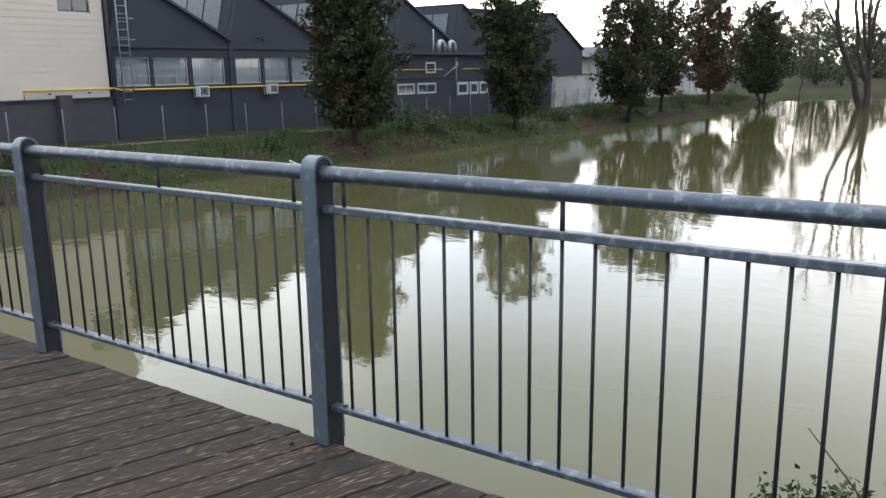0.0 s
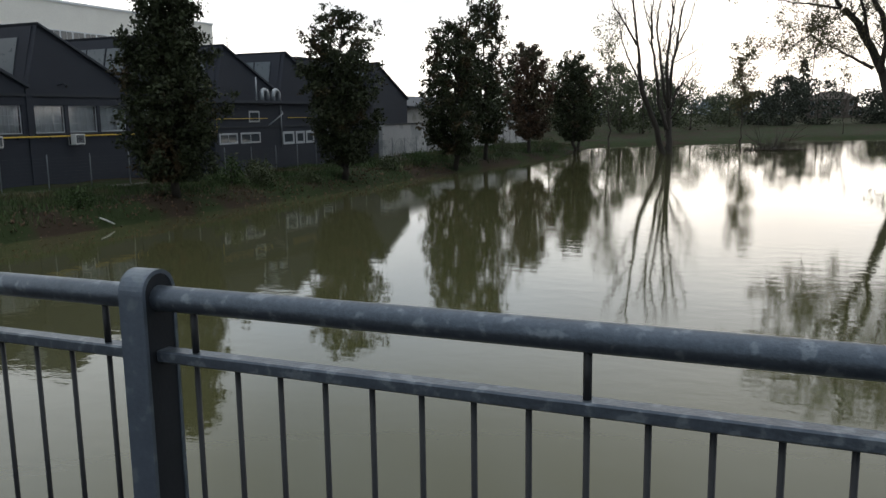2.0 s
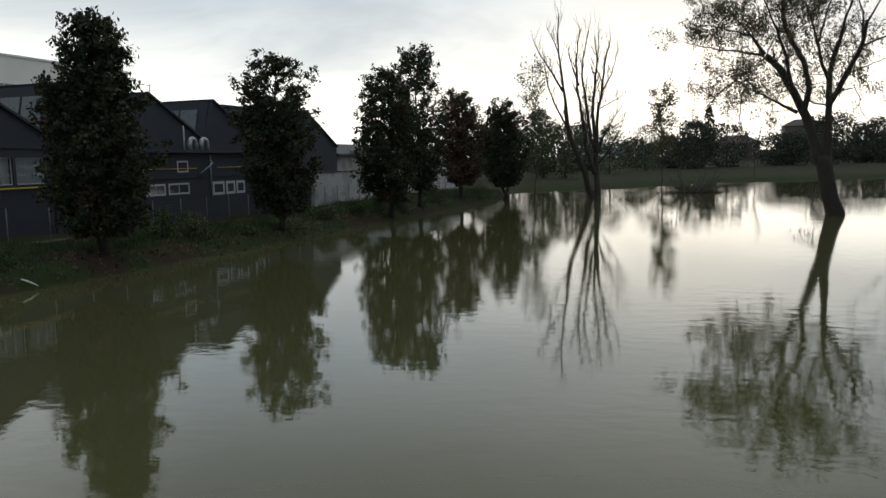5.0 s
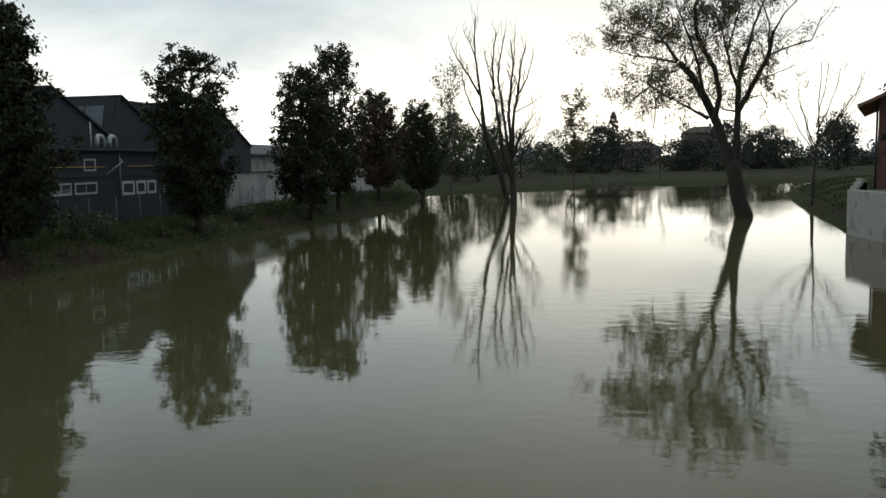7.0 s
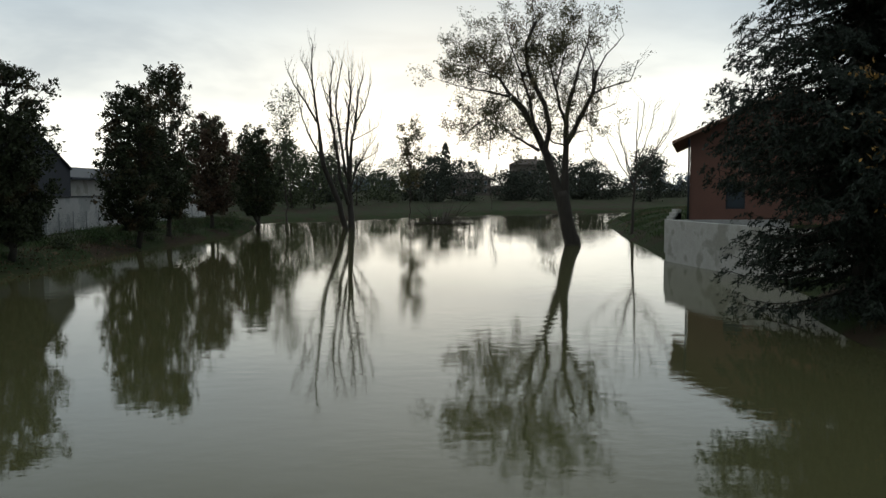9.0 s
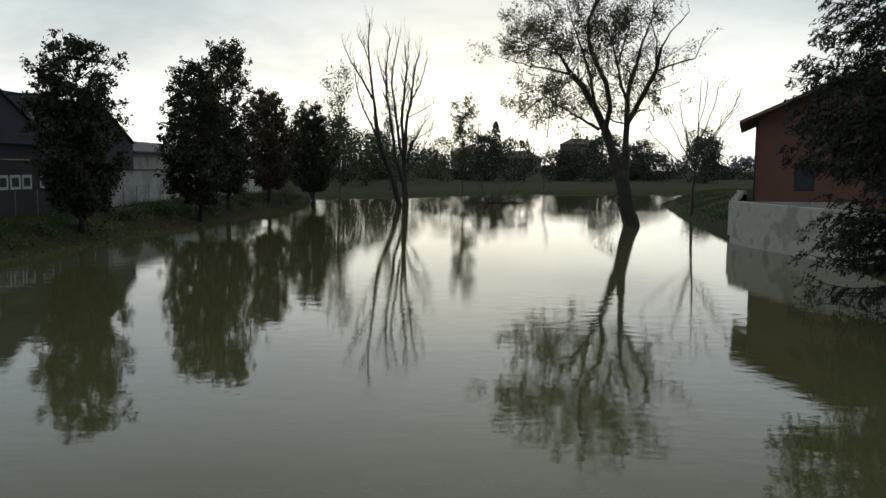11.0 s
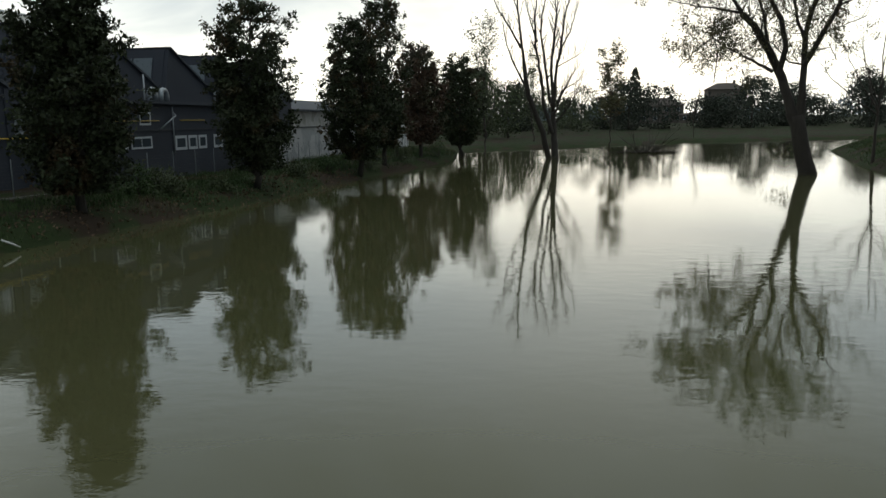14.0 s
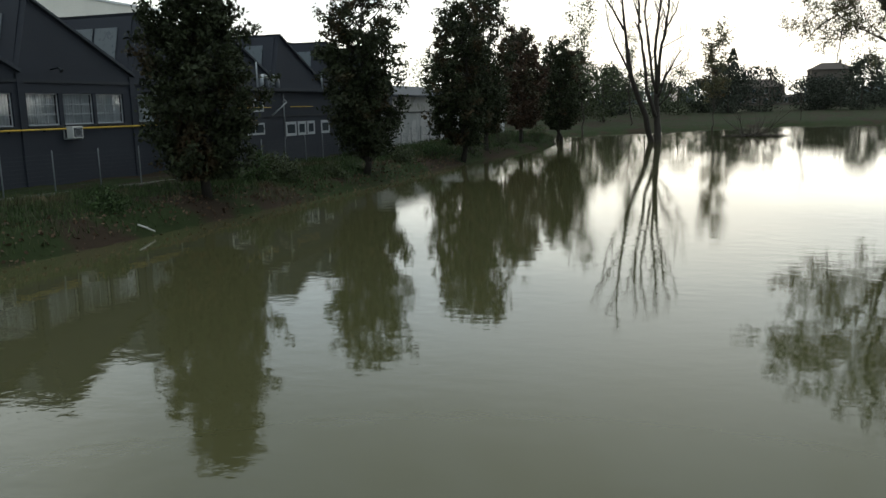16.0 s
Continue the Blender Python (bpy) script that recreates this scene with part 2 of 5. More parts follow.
M = {
    "water": water_material(), "glass": glass_material(), "ground": ground_material(),
    "galv": material("galvanised_steel", (0.088, 0.106, 0.13), 0.36, 0.6, 0.35, 26, 110, 0.1, second=(0.165, 0.19, 0.215), blend=(0.54, 0.64)),
    "rod": material("dark_steel_rod", (0.024, 0.025, 0.027), 0.5, 0.25, 0.2, 12, 90, 0.05),
    "post": material("painted_steel_post", (0.095, 0.117, 0.148), 0.42, 0.4, 0.25, 18, 90, 0.08, second=(0.14, 0.165, 0.19), blend=(0.55, 0.65)),
    "plank": material("weathered_plank", (0.029, 0.018, 0.012), 0.8, 0, 0.9, 12.0, 30, 1.0, second=(0.17, 0.135, 0.105), blend=(0.57, 0.68), random=0.35, stretch=(9, 1.1, 9), bump_distance=0.012),
    "beam": material("dark_beam", (0.05, 0.045, 0.04), 0.8),
    "dark_wall": material("dark_grey_render", (0.028, 0.032, 0.043), 0.8, 0, 0.18, 0.5, 14, 0.1),
    "dark_trim": material("dark_trim", (0.022, 0.026, 0.033), 0.6, 0, 0.15, 2, 20, 0.05),
    "roof": material("roof_sheet", (0.036, 0.041, 0.052), 0.75, 0, 0.3, 0.8, 15, 0.1),
    "beige": material("beige_cladding", (0.52, 0.46, 0.40), 0.7, 0, 0.08, 0.7, 18, 0.06),
    "pale": material("pale_render", (0.74, 0.72, 0.66), 0.8, 0, 0.1, 0.4, 8, 0.05),
    "brick_dark": material("dark_plinth", (0.05, 0.046, 0.054), 0.85),
    "yellow": material("yellow_pipe_paint", (0.62, 0.42, 0.06), 0.45, 0, 0.1, 4, 30, 0.03),
    "white": material("white_frame_paint", (0.62, 0.64, 0.66), 0.5, 0, 0.08, 5, 40, 0.03),
    "curtain": material("white_blind", (0.58, 0.64, 0.68), 0.85, 0, 0.14, 3.0, 30, 0.1, stretch=(1, 5, 0.4)),
    "skylight": material("skylight_glazing", (0.11, 0.13, 0.145), 0.3, 0, 0.12, 0.5, 5, 0.01),
    "frame_grey": material("greyed_white_frame", (0.40, 0.42, 0.44), 0.5, 0, 0.1, 5, 40, 0.03),
    "kerb": material("mossy_kerb_concrete", (0.15, 0.145, 0.125), 0.9, 0, 0.35, 1.2, 12, 0.35),
    # near-black, with the shade on the post's sides put into the colour
    "post_body": material("shaded_steel_post", (0.016, 0.018, 0.022), 0.6, 0.0, 0.2, 12, 90, 0.04, spec=0.25),
    "far_roof": material("dark_far_roof", (0.085, 0.068, 0.058), 0.9, 0, 0.2, 0.3, 4, 0.0),
    "ac": material("ac_casing", (0.66, 0.66, 0.64), 0.5, 0, 0.08, 4, 30, 0.03),
    "duct": material("zinc_duct", (0.30, 0.32, 0.335), 0.38, 0.6, 0.12, 5, 40, 0.03),
    "concrete": material("old_concrete", (0.36, 0.35, 0.33), 0.9, 0, 0.3, 0.9, 12, 0.35, second=(0.24, 0.235, 0.21), blend=(0.5, 0.62)),
    "white_wall": material("grey_white_wall", (0.46, 0.46, 0.46), 0.85, 0, 0.2, 0.6, 10, 0.15, second=(0.33, 0.34, 0.34), blend=(0.52, 0.62)),
    "pink": material("faded_red_render", (0.14, 0.068, 0.05), 0.85, 0, 0.2, 0.8, 12, 0.15),
    "tile": material("clay_roof_tile", (0.22, 0.12, 0.085), 0.85, 0, 0.3, 2, 20, 0.3),
    "bark": material("bark", (0.042, 0.035, 0.028), 0.9, 0, 0.35, 3, 22, 0.8, stretch=(3, 3, 0.7), bump_distance=0.03),
    "twig": material("twig_bark", (0.055, 0.045, 0.036), 0.9, 0, 0.3, 4, 30, 0.2),
    "leaf_dark": material("glossy_dark_leaf", (0.034, 0.042, 0.019), 0.65, 0, 0.25, 0.7, 10, 0.0, spec=0.25, second=(0.075, 0.05, 0.026), blend=(0.52, 0.68), island=0.5),
    "leaf_red": material("russet_leaf", (0.075, 0.042, 0.024), 0.65, 0, 0.25, 0.7, 10, 0.0, second=(0.05, 0.046, 0.02), blend=(0.45, 0.65), island=0.5),
    "leaf_green": material("green_leaf", (0.055, 0.07, 0.026), 0.65, 0, 0.3, 0.5, 10, 0.0, island=0.5),
    "leaf_willow": material("willow_leaf", (0.095, 0.09, 0.038), 0.65, 0, 0.3, 0.5, 10, 0.0, second=(0.13, 0.09, 0.04), blend=(0.5, 0.65), island=0.4),
    "leaf_yellow": material("yellow_leaf", (0.42, 0.24, 0.06), 0.6, 0, 0.3, 0.8, 10, 0.0, second=(0.2, 0.12, 0.04), blend=(0.5, 0.65), island=0.4),
    "needle": material("spruce_needle", (0.012, 0.020, 0.011), 0.7, 0, 0.3, 0.8, 10, 0.0, island=0.5),
    "grass": material("bank_grass", (0.044, 0.074, 0.021), 0.8, 0, 0.35, 0.4, 6, 0.0, second=(0.11, 0.085, 0.045), blend=(0.52, 0.68), island=0.45),
    "litter": material("dry_leaf", (0.10, 0.062, 0.036), 0.8, 0, 0.3, 5, 30, 0.1, island=0.4),
    "far_leaf": material("distant_foliage", (0.045, 0.052, 0.036), 0.9, 0, 0.3, 0.05, 1.0, 0.0, island=0.4),
    # distance haze is mixed into this pale leaf colour
    "haze_leaf": material("haze_tinted_far_leaf", (0.20, 0.24, 0.28), 0.95, 0, 0.2, 0.02, 0.5, 0.0, island=0.2),
    "far_wall": material("far_house_wall", (0.15, 0.125, 0.105), 0.9, 0, 0.2, 0.3, 4, 0.0),
    "pylon": material("pylon_steel", (0.14, 0.15, 0.165), 0.6, 0.3, 0.1),
    "stick": material("bleached_stick", (0.62, 0.6, 0.56), 0.7),
    "wire": material("fence_wire", (0.07, 0.075, 0.08), 0.5, 0.6, 0.1),
    "fence_post": material("fence_post_steel", (0.22, 0.235, 0.25), 0.5, 0.2, 0.15),
}

# ---- mesh helpers ----


def make_mesh(name, verts, faces, mat, smooth=False):
    me = bpy.data.meshes.new(name)
    me.from_pydata([tuple(v) for v in verts], [], [tuple(f) for f in faces])
    me.materials.append(mat)
    if smooth:
        me.polygons.foreach_set("use_smooth", [True] * len(me.polygons))
    me.update()
    return me


def quads_mesh(name, v, mat):
    """v: n x 4 x 3, a loose quad each."""
    v = np.asarray(v, float)
    n = len(v)
    me = bpy.data.meshes.new(name)
    me.vertices.add(n * 4)
    me.vertices.foreach_set("co", v.reshape(-1))
    me.loops.add(n * 4)
    me.loops.foreach_set("vertex_index", np.arange(n * 4))
    me.polygons.add(n)
    me.polygons.foreach_set("loop_start", np.arange(n) * 4)
    me.polygons.foreach_set("loop_total", np.full(n, 4))
    me.update(calc_edges=True)
    me.materials.append(mat)
    return me


def part(name, me, parent=None, label=""):
    """Links a mesh as one object under a thing or a part."""
    ob = new(name, me)
    ob.parent = parent
    if label:
        ob["label"] = label
    return ob


def thing(name, label, category, group="", kind="", at=(0, 0, 0)):
    ob = new(name)
    ob.location = at
    return tagged(ob, label, category, group, kind)


def box_data(x0, x1, y0, y1, z0, z1, bevel=0.0):
    bm = bmesh.new()
    bmesh.ops.create_cube(bm, size=1.0, matrix=Matrix.Translation(((x0 + x1) / 2, (y0 + y1) / 2, (z0 + z1) / 2)) @ Matrix.Diagonal((abs(x1 - x0), abs(y1 - y0), abs(z1 - z0), 1)))
    if bevel:
        bmesh.ops.bevel(bm, geom=bm.edges[:], offset=bevel, segments=1, affect="EDGES", profile=0.5)
    v = [tuple(p.co) for p in bm.verts]
    bm.verts.index_update()
    f = [[p.index for p in q.verts] for q in bm.faces]
    bm.free()
    return v, f


def box(name, b, mat, parent=None, label="", bevel=0.0):
    return part(name, make_mesh(name, *box_data(*b, bevel), M[mat]), parent, label)


def merge(pieces):
    v, f = [], []
    for pv, pf in pieces:
        o = len(v)
        v += list(pv)
        f += [[i + o for i in q] for q in pf]
    return v, f


def tube_data(points, radii, sides=6, caps=True):
    pts = [Vector(p) for p in points]
    v, f = [], []
    ref = Vector((0.31, 0.57, 0.76))
    for i, p in enumerate(pts):
        d = (pts[min(i + 1, len(pts) - 1)] - pts[max(i - 1, 0)]).normalized()
        if abs(d.dot(ref)) > 0.95:
            ref = Vector((1, 0, 0)) if abs(d.x) < 0.8 else Vector((0, 1, 0))
        a = d.cross(ref).normalized()
        b = d.cross(a)
        r = radii[i] if isinstance(radii, (list, tuple)) else radii
        for k in range(sides):
            t = 2 * math.pi * k / sides
            v.append(tuple(p + r * (math.cos(t) * a + math.sin(t) * b)))
    for i in range(len(pts) - 1):
        for k in range(sides):
            k2 = (k + 1) % sides
            f.append([i * sides + k, i * sides + k2, (i + 1) * sides + k2, (i + 1) * sides + k])
    if caps:
        f.append(list(range(sides))[::-1])
        f.append([(len(pts) - 1) * sides + k for k in range(sides)])
    return v, f


def tube(name, points, radii, mat, parent=None, sides=8, label="", smooth=True):
    return part(name, make_mesh(name, *tube_data(points, radii, sides), M[mat], smooth), parent, label)


def prism_data(profile, axis, a, b):
    """Extrudes a closed profile of (u, v) along an axis from a to b; u, v are the other two axes in order."""
    n = len(profile)
    place = {"x": lambda s, u, w: (s, u, w), "y": lambda s, u, w: (u, s, w), "z": lambda s, u, w: (u, w, s)}[axis]
    v = [place(a, *p) for p in profile] + [place(b, *p) for p in profile]
    f = [[i, (i + 1) % n, n + (i + 1) % n, n + i] for i in range(n)] + [list(range(n))[::-1], list(range(n, 2 * n))]
    bm = bmesh.new()
    vs = [bm.verts.new(p) for p in v]
    for q in f:
        bm.faces.new([vs[i] for i in q])
    bmesh.ops.recalc_face_normals(bm, faces=bm.faces[:])
    bm.verts.index_update()
    f = [[p.index for p in q.verts] for q in bm.faces]
    bm.free()
    return v, f


def leaf_quads(centres, length, width, rng, droop=0.0, out=None):
    """Loose rhombic leaves with mixed directions at the given centres."""
    c = np.asarray(centres, float)
    n = len(c)
    d = rng.normal(size=(n, 3))
    if out is not None:
        d += out
    d[:, 2] -= droop
    d /= np.linalg.norm(d, axis=1)[:, None]
    s = np.cross(d, rng.normal(size=(n, 3)))
    s /= np.linalg.norm(s, axis=1)[:, None] + 1e-9
    ln = (length * rng.uniform(0.6, 1.3, n))[:, None]
    wd = (width * rng.uniform(0.6, 1.3, n))[:, None]
    up_ = np.cross(d, s) * wd * 0.25
    return np.stack([c - d * ln / 2, c + s * wd / 2 + up_, c + d * ln / 2, c - s * wd / 2 + up_], 1)


# ---- ground ----
POND = [(-20.5, -80), (-20.2, 4), (-20.6, 11), (-20.0, 14), (-19.5, 20), (-19.3, 25), (-18.8, 31), (-18.5, 41), (-18.2, 50), (-17.2, 60), (-16.8, 69), (-19.2, 83), (-19.6, 90), (-9, 99.5), (2.6, 112.5), (27, 124), (60, 130), (70, 120), (40, 100), (16.2, 82.5), (12.5, 58.8), (10.9, 46), (9.9, 39), (11.4, 31), (11.0, 26), (8.7, 21), (8.1, 18), (8.1, 14), (8.7, 9.5), (9.2, 6), (9.4, 1), (9.6, -80)]


def pond_distance(px, py):
    """Distance to the shore, positive on land."""
    p = np.array(POND, float)
    q = np.roll(p, -1, 0)
    best = np.full(px.shape, 1e9)
    inside = np.zeros(px.shape, bool)
    for (ax, ay), (bx, by) in zip(p, q):
        dx, dy = bx - ax, by - ay
        t = np.clip(((px - ax) * dx + (py - ay) * dy) / (dx * dx + dy * dy), 0, 1)
        best = np.minimum(best, np.hypot(px - ax - t * dx, py - ay - t * dy))
        cross = (ay > py) != (by > py)
        with np.errstate(divide="ignore", invalid="ignore"):
            inside ^= cross & (px < (bx - ax) * (py - ay) / (by - ay + 1e-12) + ax)
    return np.where(inside, -best, best)


def ground_height(px, py):
    px, py = np.asarray(px, float), np.asarray(py, float)
    s = pond_distance(px, py)
    right = np.clip((px - 2.5) / 2, 0, 1) * np.clip((118 - py) / 25, 0, 1)
    left = np.clip((-10 - px) / 4, 0, 1) * np.clip((85 - py) / 15, 0, 1)
    far = 1 - np.clip(right + left, 0, 1)
    land = np.maximum(s, 0)
    wob = 0.06 * np.sin(px * 1.9 + np.sin(py * 1.3)) * np.sin(py * 1.6 + 0.7 * np.sin(px * 2.1)) * np.clip(land, 0, 1)
    z = WATER + left * (np.interp(py, [15, 34], [0.86, 0.64]) * (1 - np.exp(-land / 0.8)) + 0.02 * np.minimum(land, 10)) + right * 1.95 * (1 - np.exp(-land / 3.2)) + far * (0.5 * (1 - np.exp(-land / 2.0)) + 1.0 * (1 - np.exp(-land / 120.0)))
    bed = WATER - 0.9 * (1 - np.exp(np.minimum(s, 0) / 2.0))
    return np.where(s > 0, z + wob, bed)


gx = np.concatenate([[-3000, -1500, -700, -300, -150, -90, -60, -45, -36], np.arange(-30, -15, 0.5), np.arange(-15, 4, 1.5), np.arange(4, 24, 0.6), np.arange(24, 60, 4), [60, 75, 95, 130, 200, 320, 600, 1200, 3000]])
gy = np.concatenate([[-600, -200, -80, -40, -15], np.arange(-6, 60, 0.9), np.arange(60, 135, 1.5), [140, 150, 165, 190, 230, 280, 340, 420, 600, 900, 1500, 4000]])
GX, GY = np.meshgrid(gx, gy, indexing="ij")
GZ = ground_height(GX, GY)
ny = len(gy)
gf = [(i * ny + j, (i + 1) * ny + j, (i + 1) * ny + j + 1, i * ny + j + 1) for i in range(len(gx) - 1) for j in range(ny - 1)]
ground = part("ground", make_mesh("ground", np.stack([GX, GY, GZ], -1).reshape(-1, 3), gf, M["ground"], True))
tagged(ground, "grassy earth banks and flat meadow round the flooded pond", "ground", kind="structure")


def gz(x, y):
    return float(ground_height(np.array([x]), np.array([y]))[0])


water = part("water", make_mesh("water", [(-26, -90, WATER), (75, -90, WATER), (75, 135, WATER), (-26, 135, WATER)], [(0, 1, 2, 3)], M["water"]))
tagged(water, "calm murky olive-green flood water mirroring sky and trees", "water", kind="structure")

# ---- footbridge ----
POST_STEP, POST_X0 = 2.061, -0.05
RAIL_TURN = radians(0.4)
RAIL_Y = 0.05


def railing_panel(rods=17):
    """One bay: post with rounded strap head, handrail, two flat rails, rods and stubs."""
    bay = thing("railing_bay", "blue-grey steel railing bay with a round handrail beside the deck", "railing", "bridge railing")
    w, d, top = 0.07, 0.10, 1.135
    arc = [(d / 2 + d / 2 * math.cos(a), top - d / 2 + d / 2 * math.sin(a)) for a in np.linspace(0, math.pi, 13)]
    post = part("post", make_mesh("post", *prism_data([(d, -0.3), *arc, (0, -0.3)], "x", -w / 2 + 0.003, w / 2 - 0.003), M["post_body"]), bay)
    # steel strap folded over the post, a little proud of it
    outer = [(d / 2 + (d / 2 + 0.004) * math.cos(a), top - d / 2 + (d / 2 + 0.004) * math.sin(a)) for a in np.linspace(0, math.pi, 17)]
    inner = [(d / 2 + (d / 2 - 0.006) * math.cos(a), top - d / 2 + (d / 2 - 0.006) * math.sin(a)) for a in np.linspace(math.pi, 0, 17)]
    strap = [(d + 0.004, -0.015), *outer, (-0.004, -0.015), (0.006, -0.015), *inner, (d - 0.006, -0.015)]
    part("strap", make_mesh("strap", *prism_data(strap, "x", -w / 2, w / 2), M["post"]), post)
    a, b = w / 2 - 0.003, POST_STEP - w / 2 + 0.003
    n = 24
    part("handrail", make_mesh("handrail", *tube_data([(a + (b - a) * i / n, RAIL_Y, 1.072) for i in range(n + 1)], 0.03, 14, False), M["galv"], True), bay)
    part("top_rail", make_mesh("top_rail", *box_data(a, b, RAIL_Y - 0.022, RAIL_Y + 0.022, 0.924, 0.952, 0.004), M["galv"]), bay)
    part("bottom_rail", make_mesh("bottom_rail", *box_data(a, b, RAIL_Y - 0.022, RAIL_Y + 0.022, 0.126, 0.150, 0.004), M["galv"]), bay)
    for end in (a + 0.05, b - 0.05):
        part("rivet", make_mesh("rivet", *tube_data([(end + 0.012 * (1 if end < 1 else -1), RAIL_Y, 0.149), (end + 0.012 * (1 if end < 1 else -1), RAIL_Y, 0.157)], [0.011, 0.008], 8), M["rod"]), bay)
    rod = make_mesh("rod", *tube_data([(0, 0, 0.146), (0, 0, 0.5), (0, 0, 0.928)], 0.0066, 7), M["rod"], True)
    stub = make_mesh("stub", *tube_data([(0, 0, 0.948), (0, 0, 1.05)], 0.0085, 7), M["rod"], True)
    for i in range(rods):
        r = part("rod", rod, bay)
        r.location = (0.13 + i * 1.8 / (rods - 1), RAIL_Y, 0)
        if i in (0, 8, rods - 1):
            s = part("stub", stub, bay)
            s.location = (r.location.x, RAIL_Y, 0)
    return bay


first_bay = railing_panel()
RAIL_AT = Matrix.Translation((0.08, RAIL_Y, 0)) @ Matrix.Rotation(RAIL_TURN, 4, "Z") @ Matrix.Translation((-0.08, -RAIL_Y, 0))
first_bay.matrix_world = RAIL_AT @ pose(POST_X0, 0, 0)
railing_panel(16).matrix_world = RAIL_AT @ pose(POST_X0 - POST_STEP, 0, 0)
for k in range(-9, 5):
    if k not in (-1, 0):
        copy_thing(first_bay, RAIL_AT @ pose(POST_X0 + POST_STEP * k, 0, 0))

deck = thing("deck", "weathered dark timber deck of the footbridge", "deck", kind="structure")
for y in (-0.35, -1.7, -3.1):
    box("joist", (-19, 10.2, y - 0.06, y + 0.06, -0.28, -0.06), "beam", deck)
box("edge_beam", (-19, 10.2, -0.10, -0.03, -0.26, -0.06), "beam", deck)
for x in (-15, -9, -3, 3, 8.5):
    for y in (-0.4, -3.0):
        tube("pile", [(x, y, -3.1), (x, y, -0.2)], 0.12, "beam", deck, 10)

# ---- factory ----
FX = -27.5
GND = -1.35


def window_unit(name, parent, x, y0, y1, z0, z1, cols, rows, infill, frame_mat="white", t=0.05, depth=0.12):
    """Window facing +X: reveal, frame, glazing bars, panes and blind."""
    w = part(name, make_mesh(name, *merge([
        box_data(x - depth, x - depth + 0.04, y0, y1, z0, z0 + t), box_data(x - depth, x - depth + 0.04, y0, y1, z1 - t, z1),
        box_data(x - depth, x - depth + 0.04, y0, y0 + t, z0 + t, z1 - t), box_data(x - depth, x - depth + 0.04, y1 - t, y1, z0 + t, z1 - t)]), M[frame_mat]), parent)
    iw, ih = (y1 - y0 - 2 * t), (z1 - z0 - 2 * t)
    for c in range(1, cols):
        y = y0 + t + iw * c / cols
        part("glazing_bar", make_mesh("glazing_bar", *box_data(x - depth + 0.006, x - depth + 0.034, y - 0.018, y + 0.018, z0 + t, z1 - t), M[frame_mat]), w)
    for r in range(1, rows):
        z = z0 + t + ih * r / rows
        part("glazing_bar", make_mesh("glazing_bar", *box_data(x - depth + 0.008, x - depth + 0.032, y0 + t, y1 - t, z - 0.018, z + 0.018), M[frame_mat]), w)
    part("pane", make_mesh("pane", *box_data(x - depth + 0.016, x - depth + 0.022, y0 + t, y1 - t, z0 + t, z1 - t), M["glass"] if infill != "blind" else M["pane_clear"]), w)
    if infill == "blind":
        zz = [(x - depth - 0.05 + 0.02 * (i % 2), y0 + t + iw * i / 22) for i in range(23)]
        v = [(p[0], p[1], z) for p in zz for z in (z0 + t, z1 - t)]
        part("blind", make_mesh("blind", v, [(2 * i, 2 * i + 2, 2 * i + 3, 2 * i + 1) for i in range(22)], M["curtain"]), w)
    return w


def clear_glass():
    m = bpy.data.materials.new("clear_pane")
    m.use_nodes = True
    t = m.node_tree
    p = t.nodes["Principled BSDF"]
    p.inputs["Roughness"].default_value, p.inputs["IOR"].default_value = 0.04, 1.5
    p.inputs["Transmission Weight"].default_value = 1.0
    return m


M["pane_clear"] = clear_glass()


def wall_with_holes(x, y0, y1, z0, z1, holes, thick):
    """A wall slab in the plane x (outer face), with rectangular openings, as one mesh."""
    ys = sorted({y0, y1, *[h[0] for h in holes], *[h[1] for h in holes]})
    zs = sorted({z0, z1, *[h[2] for h in holes], *[h[3] for h in holes]})

    def solid(i, j):
        if not (0 <= i < len(ys) - 1 and 0 <= j < len(zs) - 1):
            return False
        cy, cz = (ys[i] + ys[i + 1]) / 2, (zs[j] + zs[j + 1]) / 2
        return not any(h[0] < cy < h[1] and h[2] < cz < h[3] for h in holes)

    verts, faces, seen = [], [], {}

    def at(k, i, j):
        if (k, i, j) not in seen:
            seen[k, i, j] = len(verts)
            verts.append((x - thick * k, ys[i], zs[j]))
        return seen[k, i, j]

    for i in range(len(ys) - 1):
        for j in range(len(zs) - 1):
            if not solid(i, j):
                continue
            faces.append((at(0, i, j), at(0, i + 1, j), at(0, i + 1, j + 1), at(0, i, j + 1)))
            faces.append((at(1, i, j), at(1, i, j + 1), at(1, i + 1, j + 1), at(1, i + 1, j)))
            if not solid(i - 1, j):
                faces.append((at(0, i, j), at(0, i, j + 1), at(1, i, j + 1), at(1, i, j)))
            if not solid(i + 1, j):
                faces.append((at(0, i + 1, j), at(1, i + 1, j), at(1, i + 1, j + 1), at(0, i + 1, j + 1)))
            if not solid(i, j - 1):
                faces.append((at(0, i, j), at(1, i, j), at(1, i + 1, j), at(0, i + 1, j)))
            if not solid(i, j + 1):
                faces.append((at(0, i, j + 1), at(0, i + 1, j + 1), at(1, i + 1, j + 1), at(1, i, j + 1)))
    return verts, faces


